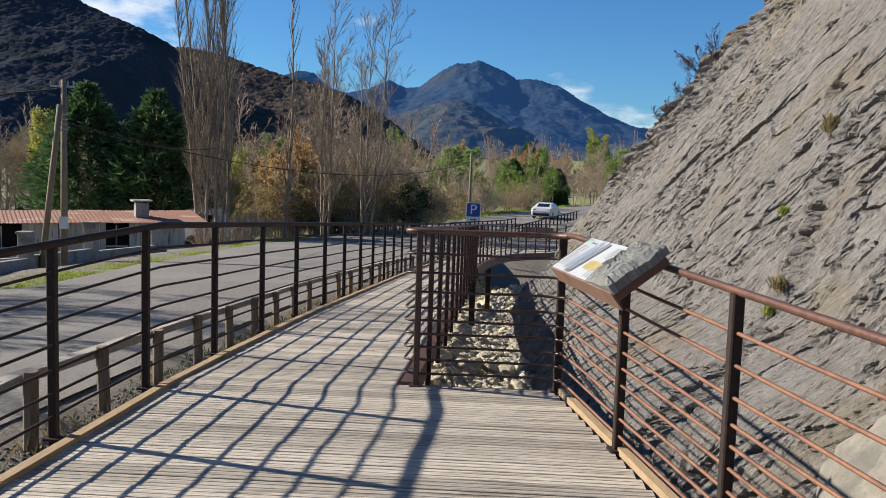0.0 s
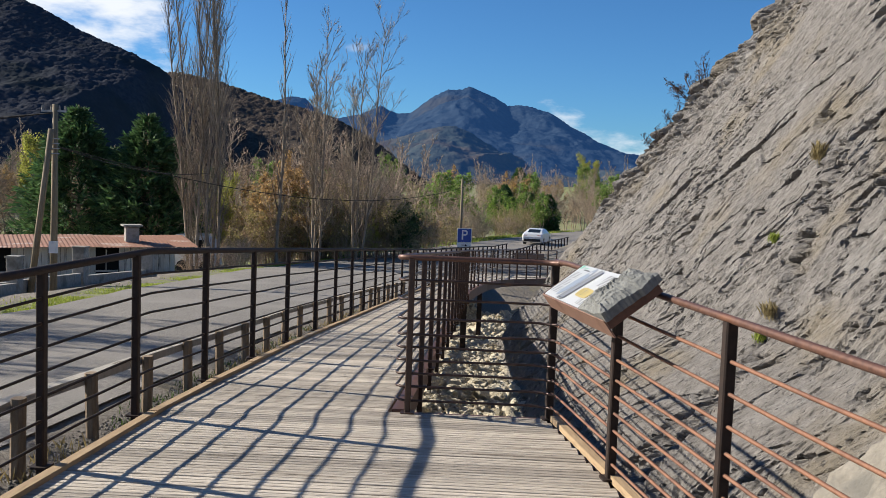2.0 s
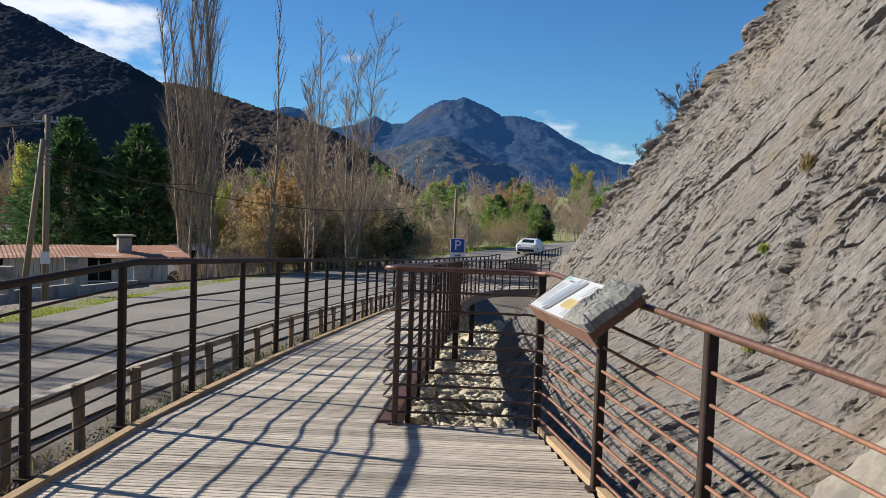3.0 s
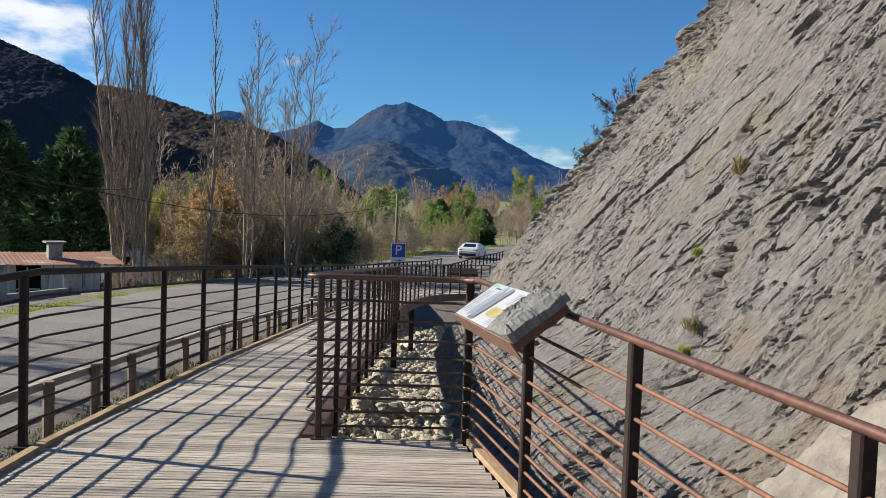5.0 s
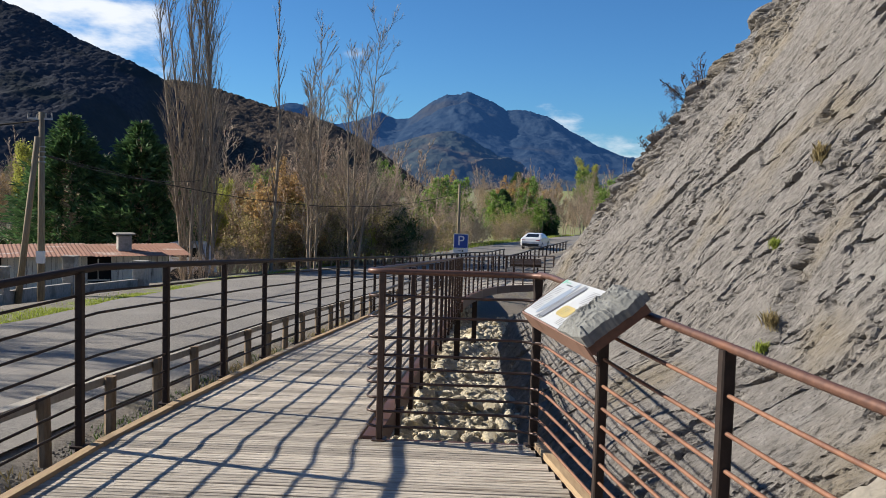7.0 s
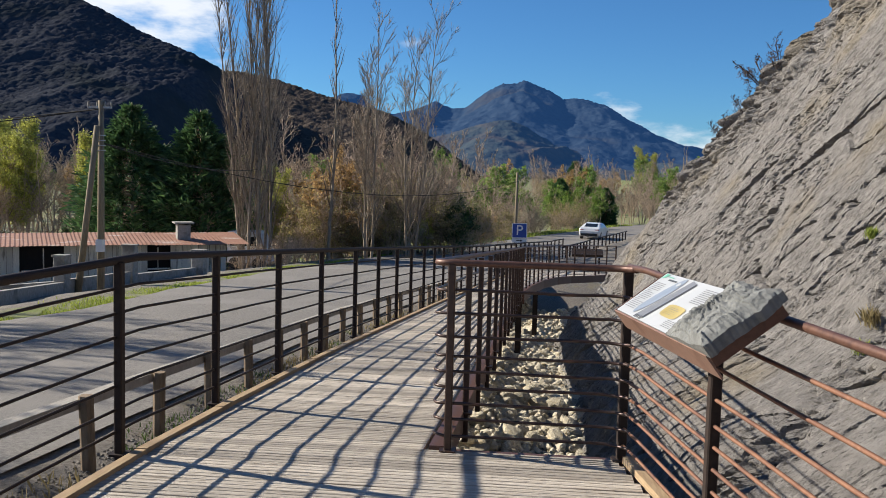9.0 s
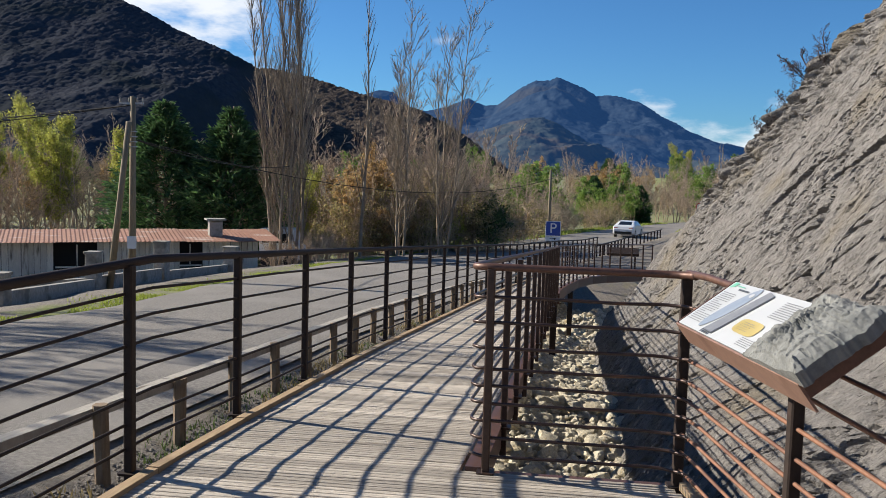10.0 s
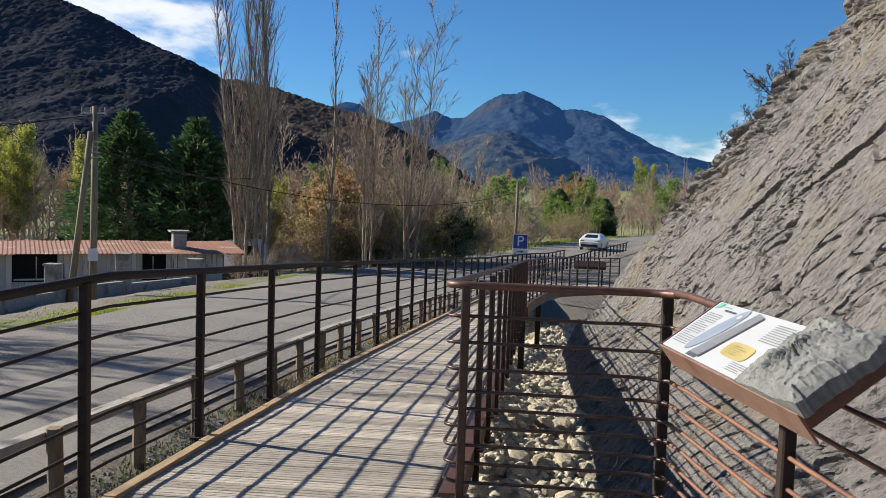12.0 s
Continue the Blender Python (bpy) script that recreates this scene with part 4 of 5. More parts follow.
def conifer(seed, height, width):
    ob = thing("conifer", "dense dark green conifer with drooping layered branches", "tree")
    rng = random.Random(seed)
    part("trunk", Geo().tube([(0, 0, -0.3), (0.05, 0, height * 0.5), (0, 0.03, height)], 0.16, 8, 0.015), M["bark_brown"], ob, smooth=True)
    g = Geo()
    br = Geo()
    rows = 44
    for i in range(rows):
        t = i / rows
        z = height * (0.03 + 0.95 * t)
        rad = width / 2 * min(1.0, (1 - t) * 1.45) ** 0.85 + 0.05
        for k in range(14 if t < 0.8 else 8):
            a = rng.uniform(0, 2 * math.pi)
            l = rad * rng.uniform(0.68, 1.16)
            tip = Vector((math.cos(a) * l, math.sin(a) * l, z + l * rng.uniform(0.10, 0.42)))
            root = Vector((0, 0, z))
            midp = root.lerp(tip, 0.55) - Vector((0, 0, 0.05 * l))
            br.tube([root, midp, tip], 0.022, 3, 0.005, cap=False)
            out = Vector((math.cos(a), math.sin(a), 0.25))
            for s in range(30):
                f = math.sqrt(rng.uniform(0.08, 1.0))
                c = root.lerp(midp, f / 0.55) if f < 0.55 else midp.lerp(tip, (f - 0.55) / 0.45)
                d = (out + rand_dir(rng) * 0.7).normalized()
                sd = d.cross(rand_dir(rng)).normalized()
                L = rng.uniform(0.35, 0.7) * (0.7 if t > 0.85 else 1)
                W = L * rng.uniform(0.07, 0.13)
                c = c + rand_dir(rng) * 0.13
                g.add([c, c + d * L * 0.45 - sd * W, c + d * L, c + d * L * 0.45 + sd * W], [(0, 1, 2, 3)])
    part("branchwork", br, M["bark_brown"], ob)
    part("foliage", g, M["needle"], ob)
    return ob


def put(ob, x, y, turn=0.0, size=1.0, sink=0.05):
    ob.matrix_basis = pose(x, y, ground_z(x, y)[0] - sink, 0, 0, turn)
    ob.scale = (size, size, size)
    return ob


def again(ob, x, y, turn, size, sink=0.05, group=""):
    c = copy_thing(ob, pose(x, y, ground_z(x, y)[0] - sink, 0, 0, turn))
    c.scale = (size, size, size * random.uniform(0.9, 1.1))
    if group:
        c["group"] = group
    return c


def build_trees():
    # the four tall poplars behind the road
    put(bare_tree("poplar", "tall bare grey poplar with several upright stems", 5, 18.5, POPLAR, "bark_grey", stems=7, stem_spread=0.05, base_r=0.085), -14.3, 45.5)
    put(bare_tree("poplar", "very slim tall bare poplar with short twigs", 6, 16.0, SLIM, "bark_grey", base_r=0.095), -11.2, 48.5)
    put(bare_tree("poplar", "bare poplar with a thin open crown", 7, 12.6, LOOSE, "bark_grey", stems=3, stem_spread=0.07, base_r=0.08), -9.3, 50)
    put(bare_tree("poplar", "bare poplar with spreading upper branches", 8, 13.6, LOOSE, "bark_grey", stems=3, stem_spread=0.09, base_r=0.08), -7.2, 52)
    put(conifer(2, 9.4, 6.2), -22.75, 49.5)
    put(conifer(3, 9.1, 6.2), -18.75, 49.5)
    # kinds that repeat
    rnd = random.Random(12)
    bare_a = put(bare_tree("bare_tree", "bare brown broadleaf tree without leaves", 21, 7.0, OPEN, "bark_brown", stems=2, stem_spread=0.2, base_r=0.09), -27, 60)
    bare_b = put(bare_tree("bare_tree", "bare bushy brown tree with many fine twigs", 22, 6.0, BUSHY, "bark_brown", stems=3, stem_spread=0.3, base_r=0.07), -31, 58)
    willow = put(bare_tree("willow", "willow with fresh yellow-green spring leaves", 23, 8.0, OPEN, "bark_brown", stems=3, stem_spread=0.25, leaf="leaf_yellow", per=5, leaf_spread=0.45, leaf_size=0.07, base_r=0.09), -28.5, 56.5)
    green = put(bare_tree("green_tree", "small broadleaf tree in light green spring leaf", 24, 6.0, BUSHY, "bark_brown", stems=2, stem_spread=0.15, leaf="leaf_green", per=3, leaf_spread=0.35, leaf_size=0.12, base_r=0.08), -4.5, 92)
    rusty = put(bare_tree("rusty_tree", "small tree with dry russet leaves", 25, 5.2, BUSHY, "bark_brown", stems=3, stem_spread=0.25, leaf="leaf_rust", per=2, leaf_spread=0.3, leaf_size=0.10, base_r=0.06), -13.5, 57)
    shrub = put(bare_tree("shrub", "leafless tangled brown shrub", 26, 2.4, SHRUB, "bark_brown", stems=6, stem_spread=0.6, base_r=0.025), -13, 52)
    ivy = put(bare_tree("ivy_shrub", "dark evergreen shrub with ivy leaves", 27, 2.6, SHRUB, "bark_brown", stems=5, stem_spread=0.45, leaf="ivy", per=4, leaf_spread=0.3, leaf_size=0.07, base_r=0.03), -9.5, 56)
    olive = put(bare_tree("olive_shrub", "shrub with sparse olive-yellow spring leaves", 29, 3.0, SHRUB, "bark_brown", stems=6, stem_spread=0.5, leaf="leaf_olive", per=1, leaf_spread=0.3, leaf_size=0.07, base_r=0.03), -11.6, 54)
    slim = put(bare_tree("slim_poplar", "far slim bare poplar", 28, 10.0, SLIM, "bark_brown", base_r=0.08), 9.5, 142)
    pine = put(conifer(9, 7.0, 3.6), 3.4, 132)
    pine["label"] = "small dark pine at the edge of the wood"
    G = "trees behind the road"
    # behind the shed
    for x, y, k, s in ((-36, 61, willow, 1.08), (-33.5, 56, willow, 0.95), (-39, 66, bare_a, 1.2), (-25.5, 58, bare_b, 1.15), (-30, 63, bare_b, 1.3), (-34, 66, bare_a, 1.3), (-41, 60, willow, 1.0),
                       (-24, 63, bare_a, 1.2), (-20.5, 60, bare_a, 1.1), (-44, 64, bare_b, 1.4), (-27, 54, bare_b, 0.8), (-37, 55, bare_b, 0.9), (-46, 56, bare_a, 1.1), (-19, 66, willow, 0.7)):
        again(k, x, y, rnd.uniform(0, 360), s, group=G)
    # between the poplars
    for x, y, k, s in ((-16.5, 55, willow, 0.66), (-15, 60, bare_a, 1.25), (-12.6, 62, bare_a, 1.25), (-12.4, 55, rusty, 1.0), (-11, 58, bare_b, 1.15), (-9.8, 62, bare_a, 1.3), (-8.3, 60, bare_b, 1.2), (-16.8, 64, bare_b, 1.35),
                       (-6.5, 60, bare_b, 1.0), (-5.6, 64, bare_a, 1.05), (-7.5, 66, bare_a, 1.1), (-14, 68, rusty, 1.1), (-10.5, 56, willow, 0.5), (-3.6, 72, bare_b, 0.85), (-8.8, 54.5, bare_b, 0.85), (-12, 52.5, bare_b, 0.7)):
        again(k, x, y, rnd.uniform(0, 360), s, group=G)
    # lit brush at the feet of the poplars
    for x, y, k, s in ((-13.2, 53.0, olive, 1.35), (-12.0, 54.4, olive, 1.6), (-10.4, 53.2, rusty, 0.75), (-9.4, 55.0, olive, 1.5), (-8.2, 54.2, olive, 1.2), (-6.8, 56.0, willow, 0.42), (-5.6, 57.5, olive, 1.4),
                       (-15.4, 56.5, olive, 1.7), (-16.6, 58.5, bare_b, 1.0), (-4.6, 61.0, olive, 1.3), (-3.8, 65.0, rusty, 0.7), (-2.6, 69.5, olive, 1.1)):
        again(k, x, y, rnd.uniform(0, 360), s * 0.75, group=G)
    # hedge along the far side of the road
    for i in range(46):
        y = 50 + i * 1.25 + rnd.uniform(-0.5, 0.5)
        x = lerp_line(ROAD_L, y) - rnd.uniform(1.6, 5.5) - (1.0 if y < 60 else 0)
        again(rnd.choice((shrub, olive, shrub, olive, bare_b, ivy)), x, y, rnd.uniform(0, 360), rnd.uniform(0.55, 0.95) * (0.6 if rnd.random() < 0.2 else 1), group="hedge shrubs")
    for i in range(12):
        again((shrub, olive, bare_b, olive, ivy, shrub)[i % 6], -12.5 + i * 0.75 + rnd.uniform(-0.4, 0.4), 56 + rnd.uniform(0, 5), rnd.uniform(0, 360), rnd.uniform(0.9, 1.35), group="hedge shrubs")
    # undergrowth behind the shed and at the far edge of the fields
    for i in range(26):
        again(rnd.choice((bare_b, olive, shrub, bare_b, ivy)), -48 + i * 1.2 + rnd.uniform(-0.5, 0.5), 52 + rnd.uniform(-1, 6), rnd.uniform(0, 360), rnd.uniform(0.7, 1.1), group="hedge shrubs")
    for i in range(60):
        y = rnd.uniform(150, 215)
        x = rnd.uniform(-0.5, 0.34) * y
        if lerp_line(ROAD_L, min(y, 188)) - 4 < x < lerp_line(ROAD_R, min(y, 184)) + 4:
            continue
        again(rnd.choice((olive, shrub, shrub)), x, y, rnd.uniform(0, 360), rnd.uniform(1.3, 2.0), group="hedge shrubs")
    # brush heap beside the van
    for x, y, s in ((-13.3, 43.5, 0.5), (-12.4, 44.2, 0.55), (-11.9, 45.5, 0.5), (-14.6, 44.4, 0.6), (-12.9, 46.5, 0.6)):
        again(shrub, x, y, rnd.uniform(0, 360), s, group="brush heap")
    # middle distance
    for x, y, k, s in ((-7.5, 88, bare_b, 1.1), (-2.6, 96, green, 1.0), (-0.8, 104, bare_b, 0.95), (-5.8, 98, pine, 0.9), (2.2, 118, green, 0.95), (4.6, 122, green, 0.8), (6.6, 128, bare_b, 0.9), (8.4, 124, green, 0.75), (9.8, 132, pine, 0.85),
                       (4.8, 138, rusty, 1.3), (6.8, 140, rusty, 1.3), (3.4, 136, willow, 0.75), (11.5, 140, bare_b, 1.0), (8.0, 146, slim, 1.1), (7.3, 147, slim, 0.95), (4.2, 148, slim, 0.85), (13.2, 142, bare_a, 0.9), (15, 146, bare_b, 0.9),
                       (18, 150, bare_a, 1.0), (21, 138, slim, 1.15), (22, 139, slim, 1.05), (17, 135, bare_b, 0.85), (20, 128, bare_b, 0.8), (23, 126, bare_b, 0.75), (16, 128, shrub, 1.2), (-10, 80, bare_a, 1.1), (-13, 84, bare_b, 1.3)):
        again(k, x, y, rnd.uniform(0, 360), s, group=G)
    # wood beyond
    for i in range(330):
        y = rnd.uniform(72, 240) if i % 3 else rnd.uniform(170, 250)
        x = rnd.uniform(-0.80, 0.32) * y
        if y < 110 and x > -0.14 * y:
            continue
        if lerp_line(ROAD_L, min(y, 188)) - 4 < x < lerp_line(ROAD_R, min(y, 184)) + 4 and y < 190:
            continue
        k = rnd.choices((bare_a, bare_b, green, willow, pine, rusty), (7, 9, 2.0, 0.5, 0.8, 1.0))[0]
        again(k, x, y, rnd.uniform(0, 360), rnd.uniform(0.85, 1.25) * (1 + max(0, y - 130) / 260), group=G)
    # beyond the left edge of the view; their twigs shade the road
    for x, y, k, s in ((-16.5, 10.5, bare_a, 1.25), (-18.5, 14.5, bare_b, 1.4), (-15.5, 7.5, bare_b, 1.2), (-19, 9, bare_a, 1.45), (-17, 12.5, bare_b, 1.3), (-20, 17, bare_a, 1.5)):
        again(k, x, y, rnd.uniform(0, 360), s, group=G)
    # on the rock's edge
    b = put(bare_tree("thorn_bush", "small leafless thorn bush on the rock's edge", 31, 0.80, THORN, "twig_dark", stems=5, stem_spread=0.8, base_r=0.012), 0, 0)
    b.matrix_basis = pose(5.15, 21.6, 3.75, 0, -28, 0)
    for x, y, z, s in ((4.70, 22.0, 3.2, 0.5), (4.35, 22.6, 2.6, 0.55), (4.5, 22.3, 2.85, 0.4)):
        c = copy_thing(b, pose(x, y, z, 0, -35, 120 * s))
        c.scale = (s, s, s)


build_trees()


# ---- beyond the road: shed, pillars, pole, van ----
def build_shed():
    ob = thing("shed", "long low shed of greyed boards with a rusty corrugated roof", "shed")
    # east end near the poplars, running away to the west
    a, b = Vector((-14.1, 40.5)), Vector((-32.0, 40.2))
    z0, eave, back = -4.0, -1.90, 4.2
    rng = random.Random(2)
    me = Geo().box((0, 0, 1.05), (0.235, 0.03, 2.14), chamfer=0.006).mesh("board", M["shed_board"])
    x = a.x - 0.12
    openings = ((-17.6, -16.6), (-22.6, -20.9), (-26.5, -25.4))
    while x > b.x:
        low = any(p < x < q for p, q in openings)
        p = part("board", me, None, ob)
        p.matrix_basis = pose(x, 40.45 + rng.uniform(-0.012, 0.012), z0, 0, rng.uniform(-0.4, 0.4), 0)
        if low:
            p.scale = (1, 1, 0.42)
        x -= 0.245
    part("end_wall", Geo().box((a.x, 41.7, z0 + 1.03), (0.06, 2.4, 2.06)), M["shed_board"], ob)
    part("back_wall", Geo().box(((a.x + b.x) / 2, 42.95, z0 + 1.1), (a.x - b.x, 0.12, 2.3)), M["shed_board"], ob)
    # black sheet behind the openings, added as the shade inside
    part("inside_shade_sheet", Geo().box(((a.x + b.x) / 2, 41.0, z0 + 1.0), (a.x - b.x - 0.4, 0.06, 2.0)), M["black"], ob, "black sheet standing in for the shade inside the shed")
    for p, q in openings:
        part("window_frame", Geo().box(((p + q) / 2, 40.40, z0 + 1.0), (q - p, 0.06, 0.07)).box(((p + q) / 2, 40.40, z0 + 1.5), (0.05, 0.05, 0.9)), M["shed_board"], ob)
    # corrugated roof in sheets
    n = 18
    w = (a.x + 0.9 - b.x) / n
    for i in range(n):
        g = Geo()
        x0 = b.x + i * w
        lift = rng.uniform(-0.012, 0.02)
        cols, rows = 19, 3
        vs = []
        for side in (0, -0.012):
            for r in range(rows):
                for c in range(cols):
                    xx = x0 + (w + 0.04) * c / (cols - 1)
                    t = r / (rows - 1)
                    vs.append((xx, 39.85 + t * 3.3, eave + t * 0.32 + lift + side + 0.011 * math.sin(c * math.pi / 1.5)))
        fs = []
        for s in range(2):
            for r in range(rows - 1):
                for c in range(cols - 1):
                    o = s * rows * cols + r * cols + c
                    fs.append((o, o + 1, o + cols + 1, o + cols))
        for c in range(cols - 1):
            fs.append((c, c + 1, rows * cols + c + 1, rows * cols + c))
        part("roof_sheet", g.add(vs, fs), M["roof"], ob)
    ch = part("chimney", Geo().box((-15.85, 41.4, -1.5), (0.58, 0.58, 0.8), chamfer=0.02), M["concrete"], ob, "grey block chimney")
    part("cap", Geo().box((-15.85, 41.4, -1.01), (0.86, 0.86, 0.07)), M["concrete"], ch)
    for dx in (-0.25, 0.25):
        part("support", Geo().box((-15.85 + dx, 41.4, -1.07), (0.08, 0.5, 0.07)), M["concrete"], ch)


    turn = Vector((-14.1, 40.45, 0))
    ob.matrix_basis = Matrix.Translation(turn) @ pose(0, 0, 0, 0, 0, 31) @ Matrix.Translation(-turn)


def build_yard():
    def pillar(x, y, h, w):
        z = ground_z(x, y)[0]
        p = thing("gate_pillar", "weathered square concrete gate pillar", "pillar", "gate pillars")
        part("shaft", Geo().box((x, y, z + h / 2 - 0.1), (w, w, h + 0.2), chamfer=0.02), M["concrete"], p)
        part("cap", Geo().box((x, y, z + h + 0.03), (w + 0.06, w + 0.06, 0.06), chamfer=0.02), M["concrete"], p)
    for x, y, h, w in ((-13.9, 25.6, 1.12, 0.36), (-14.3, 31.0, 1.35, 0.42), (-13.5, 35.6, 1.0, 0.5), (-12.1, 18.5, 0.7, 0.3)):
        pillar(x, y, h, w)
    wall = thing("low_wall", "low grey concrete yard wall", "wall")
    for a, b, h in (((-13.9, 25.9), (-14.25, 30.7), 0.45), ((-14.3, 31.3), (-13.6, 35.3), 0.35), ((-12.3, 18.8), (-13.8, 25.3), 0.35), ((-20, 23.6), (-14.0, 25.5), 0.4)):
        za, zb = ground_z(*a)[0], ground_z(*b)[0]
        part("wall_section", Geo().beam((*a, za + h / 2 - 0.1), (*b, zb + h / 2 - 0.1), 0.2, h + 0.2), M["concrete"], wall)
    # twin leaning pole with its lamp bracket and cables
    pole = thing("utility_pole", "leaning twin timber utility pole with a meter box", "utility pole")
    bx, by = -13.38, 26.4
    bz = ground_z(bx, by)[0]
    part("pole", Geo().tube([(bx + 0.28, by, bz - 0.3), (bx + 0.32, by, 3.45)], 0.115, 10, 0.085), M["timber_pole"], pole, smooth=True)
    part("strut", Geo().tube([(bx - 0.42, by - 0.1, bz - 0.3), (bx + 0.27, by - 0.16, 2.7)], 0.105, 10, 0.085), M["timber_pole"], pole, "leaning timber strut", smooth=True)
    part("meter_box", Geo().box((bx + 0.38, by - 0.22, -0.88), (0.24, 0.16, 0.36), chamfer=0.02), M["sign_white"], pole, "white meter box")
    part("crossarm", Geo().beam((bx - 0.1, by, 3.25), (bx + 0.65, by, 3.25), 0.06, 0.06), M["galv"], pole)
    for dx in (-0.08, 0.2, 0.45, 0.63):
        part("insulator", Geo().tube([(bx + dx, by, 3.27), (bx + dx, by, 3.42)], 0.035, 8, 0.02), M["concrete"], pole)
    for z in (1.95, 2.1, 2.25, 2.4):
        part("clamp", Geo().tube([(bx + 0.31, by, z), (bx + 0.31, by, z + 0.03)], 0.135, 10), M["galv"], pole)
    cable = thing("overhead_cable", "black overhead cables slung from the timber pole", "cable")
    for end, z1, sag in (((-40, 30), 2.3, 0.5), ((-40, 30), 2.05, 0.6), ((-14.0, 45), 1.5, 0.35), ((-1.1, 62), 1.2, 1.3)):
        a, b = Vector((bx + 0.3, by, 3.2 if end[0] < -20 else 2.2)), Vector((*end, z1))
        pts = [a.lerp(b, t) - Vector((0, 0, sag * 4 * t * (1 - t))) for t in np.linspace(0, 1, 14)]
        part("cable", Geo().tube(pts, 0.016, 5), M["black"], cable)
    # far pole beside the road
    fp = thing("utility_pole", "slim far timber utility pole by the road", "utility pole")
    z = ground_z(-1.6, 68)[0]
    part("pole", Geo().tube([(-1.5, 68, z - 0.3), (-1.5, 68, 1.75)], 0.12, 8, 0.09), M["timber_pole"], fp, smooth=True)
    # white van behind the verge
    van = thing("van", "white van parked behind the verge", "van")
    vx, vy = -15.15, 47.4
    vz = ground_z(vx, vy)[0]
    prof = [(-1.0, 0.35), (1.05, 0.35), (1.05, 1.0), (0.92, 1.15), (0.62, 1.92), (0.4, 2.0), (-0.95, 2.0), (-1.0, 1.9)]
    g = Geo()
    n = len(prof)
    g.add([(vx + p, vy + s, vz + q) for s in (-0.85, 0.85) for p, q in prof], [tuple(range(n)), tuple(reversed(range(n, 2 * n)))] + [(i, n + i, n + (i + 1) % n, (i + 1) % n) for i in range(n)])
    part("body", g, M["car_white"], van)
    part("side_window", Geo().box((vx + 0.25, vy - 0.86, vz + 1.5), (0.6, 0.02, 0.5), chamfer=0.05), M["glass"], van)
    part("side_window", Geo().box((vx - 0.5, vy - 0.86, vz + 1.5), (0.7, 0.02, 0.5), chamfer=0.05), M["glass"], van)
    for dx in (-0.6, 0.65):
        part("wheel", Geo().tube([(vx + dx, vy - 0.88, vz + 0.32), (vx + dx, vy - 0.68, vz + 0.32)], 0.32, 18), M["rubber"], van)


def build_sign():
    s = thing("parking_sign", "square blue parking sign with a white arrow plate", "road sign")
    x, y, z, w = -0.80, 44, -1.10, 0.72
    part("pole", Geo().tube([(x, y + 0.05, ground_z(x, y)[0] - 0.2), (x, y + 0.05, z + 0.3)], 0.03, 8), M["galv"], s)
    b = part("board", Geo().box((x, y, z), (w, 0.03, w), chamfer=0.004), M["sign_white"], s, "white-bordered blue board")
    part("blue_field", Geo().box((x, y - 0.018, z), (w - 0.06, 0.008, w - 0.06)), M["sign_blue"], b)
    c = bpy.data.curves.new("letter", "FONT")
    c.body = "P"
    c.size = 0.62
    c.extrude = 0.004
    c.align_x, c.align_y = "CENTER", "CENTER"
    t = new("letter", c)
    dg = bpy.context.evaluated_depsgraph_get()
    me = bpy.data.meshes.new_from_object(t.evaluated_get(dg))
    bpy.data.objects.remove(t)
    me.materials.clear()
    me.materials.append(M["sign_white"])
    o = part("letter", me, None, b)
    o.matrix_basis = pose(x, y - 0.027, z, 90, 0, 0) @ Matrix.Scale(1.1, 4)
    p = part("arrow_plate", Geo().box((x, y, z - w / 2 - 0.12), (w, 0.03, 0.2), chamfer=0.004), M["sign_white"], s, "white arrow plate")
    g = Geo().box((x - 0.04, y - 0.018, z - w / 2 - 0.12), (0.22, 0.006, 0.03))
    g.add([(x + 0.06, y - 0.02, z - w / 2 - 0.06), (x + 0.16, y - 0.02, z - w / 2 - 0.12), (x + 0.06, y - 0.02, z - w / 2 - 0.18)], [(0, 1, 2)])
    part("arrow", g, M["black"], p)
    # small round sign and a board far down the road
    r = thing("warning_sign", "far round road sign with a red rim", "road sign")
    zz = ground_z(14.2, 104)[0]
    part("pole", Geo().tube([(14.2, 104, zz - 0.2), (14.2, 104, zz + 2.2)], 0.03, 6), M["galv"], r)
    part("disc", Geo().tube([(14.2, 103.95, zz + 2.3), (14.2, 103.9, zz + 2.3)], 0.42, 20), M["red_lamp"], r)
    part("face", Geo().tube([(14.2, 103.9, zz + 2.3), (14.2, 103.88, zz + 2.3)], 0.32, 20), M["sign_white"], r)
    k = thing("direction_board", "far grey back of a road sign", "road sign")
    zz = ground_z(3.4, 112)[0]
    part("pole", Geo().tube([(3.4, 112, zz - 0.2), (3.4, 112, zz + 1.6)], 0.04, 6), M["galv"], k)
    part("board", Geo().box((3.4, 111.9, zz + 1.9), (0.9, 0.04, 0.9)), M["galv"], k)


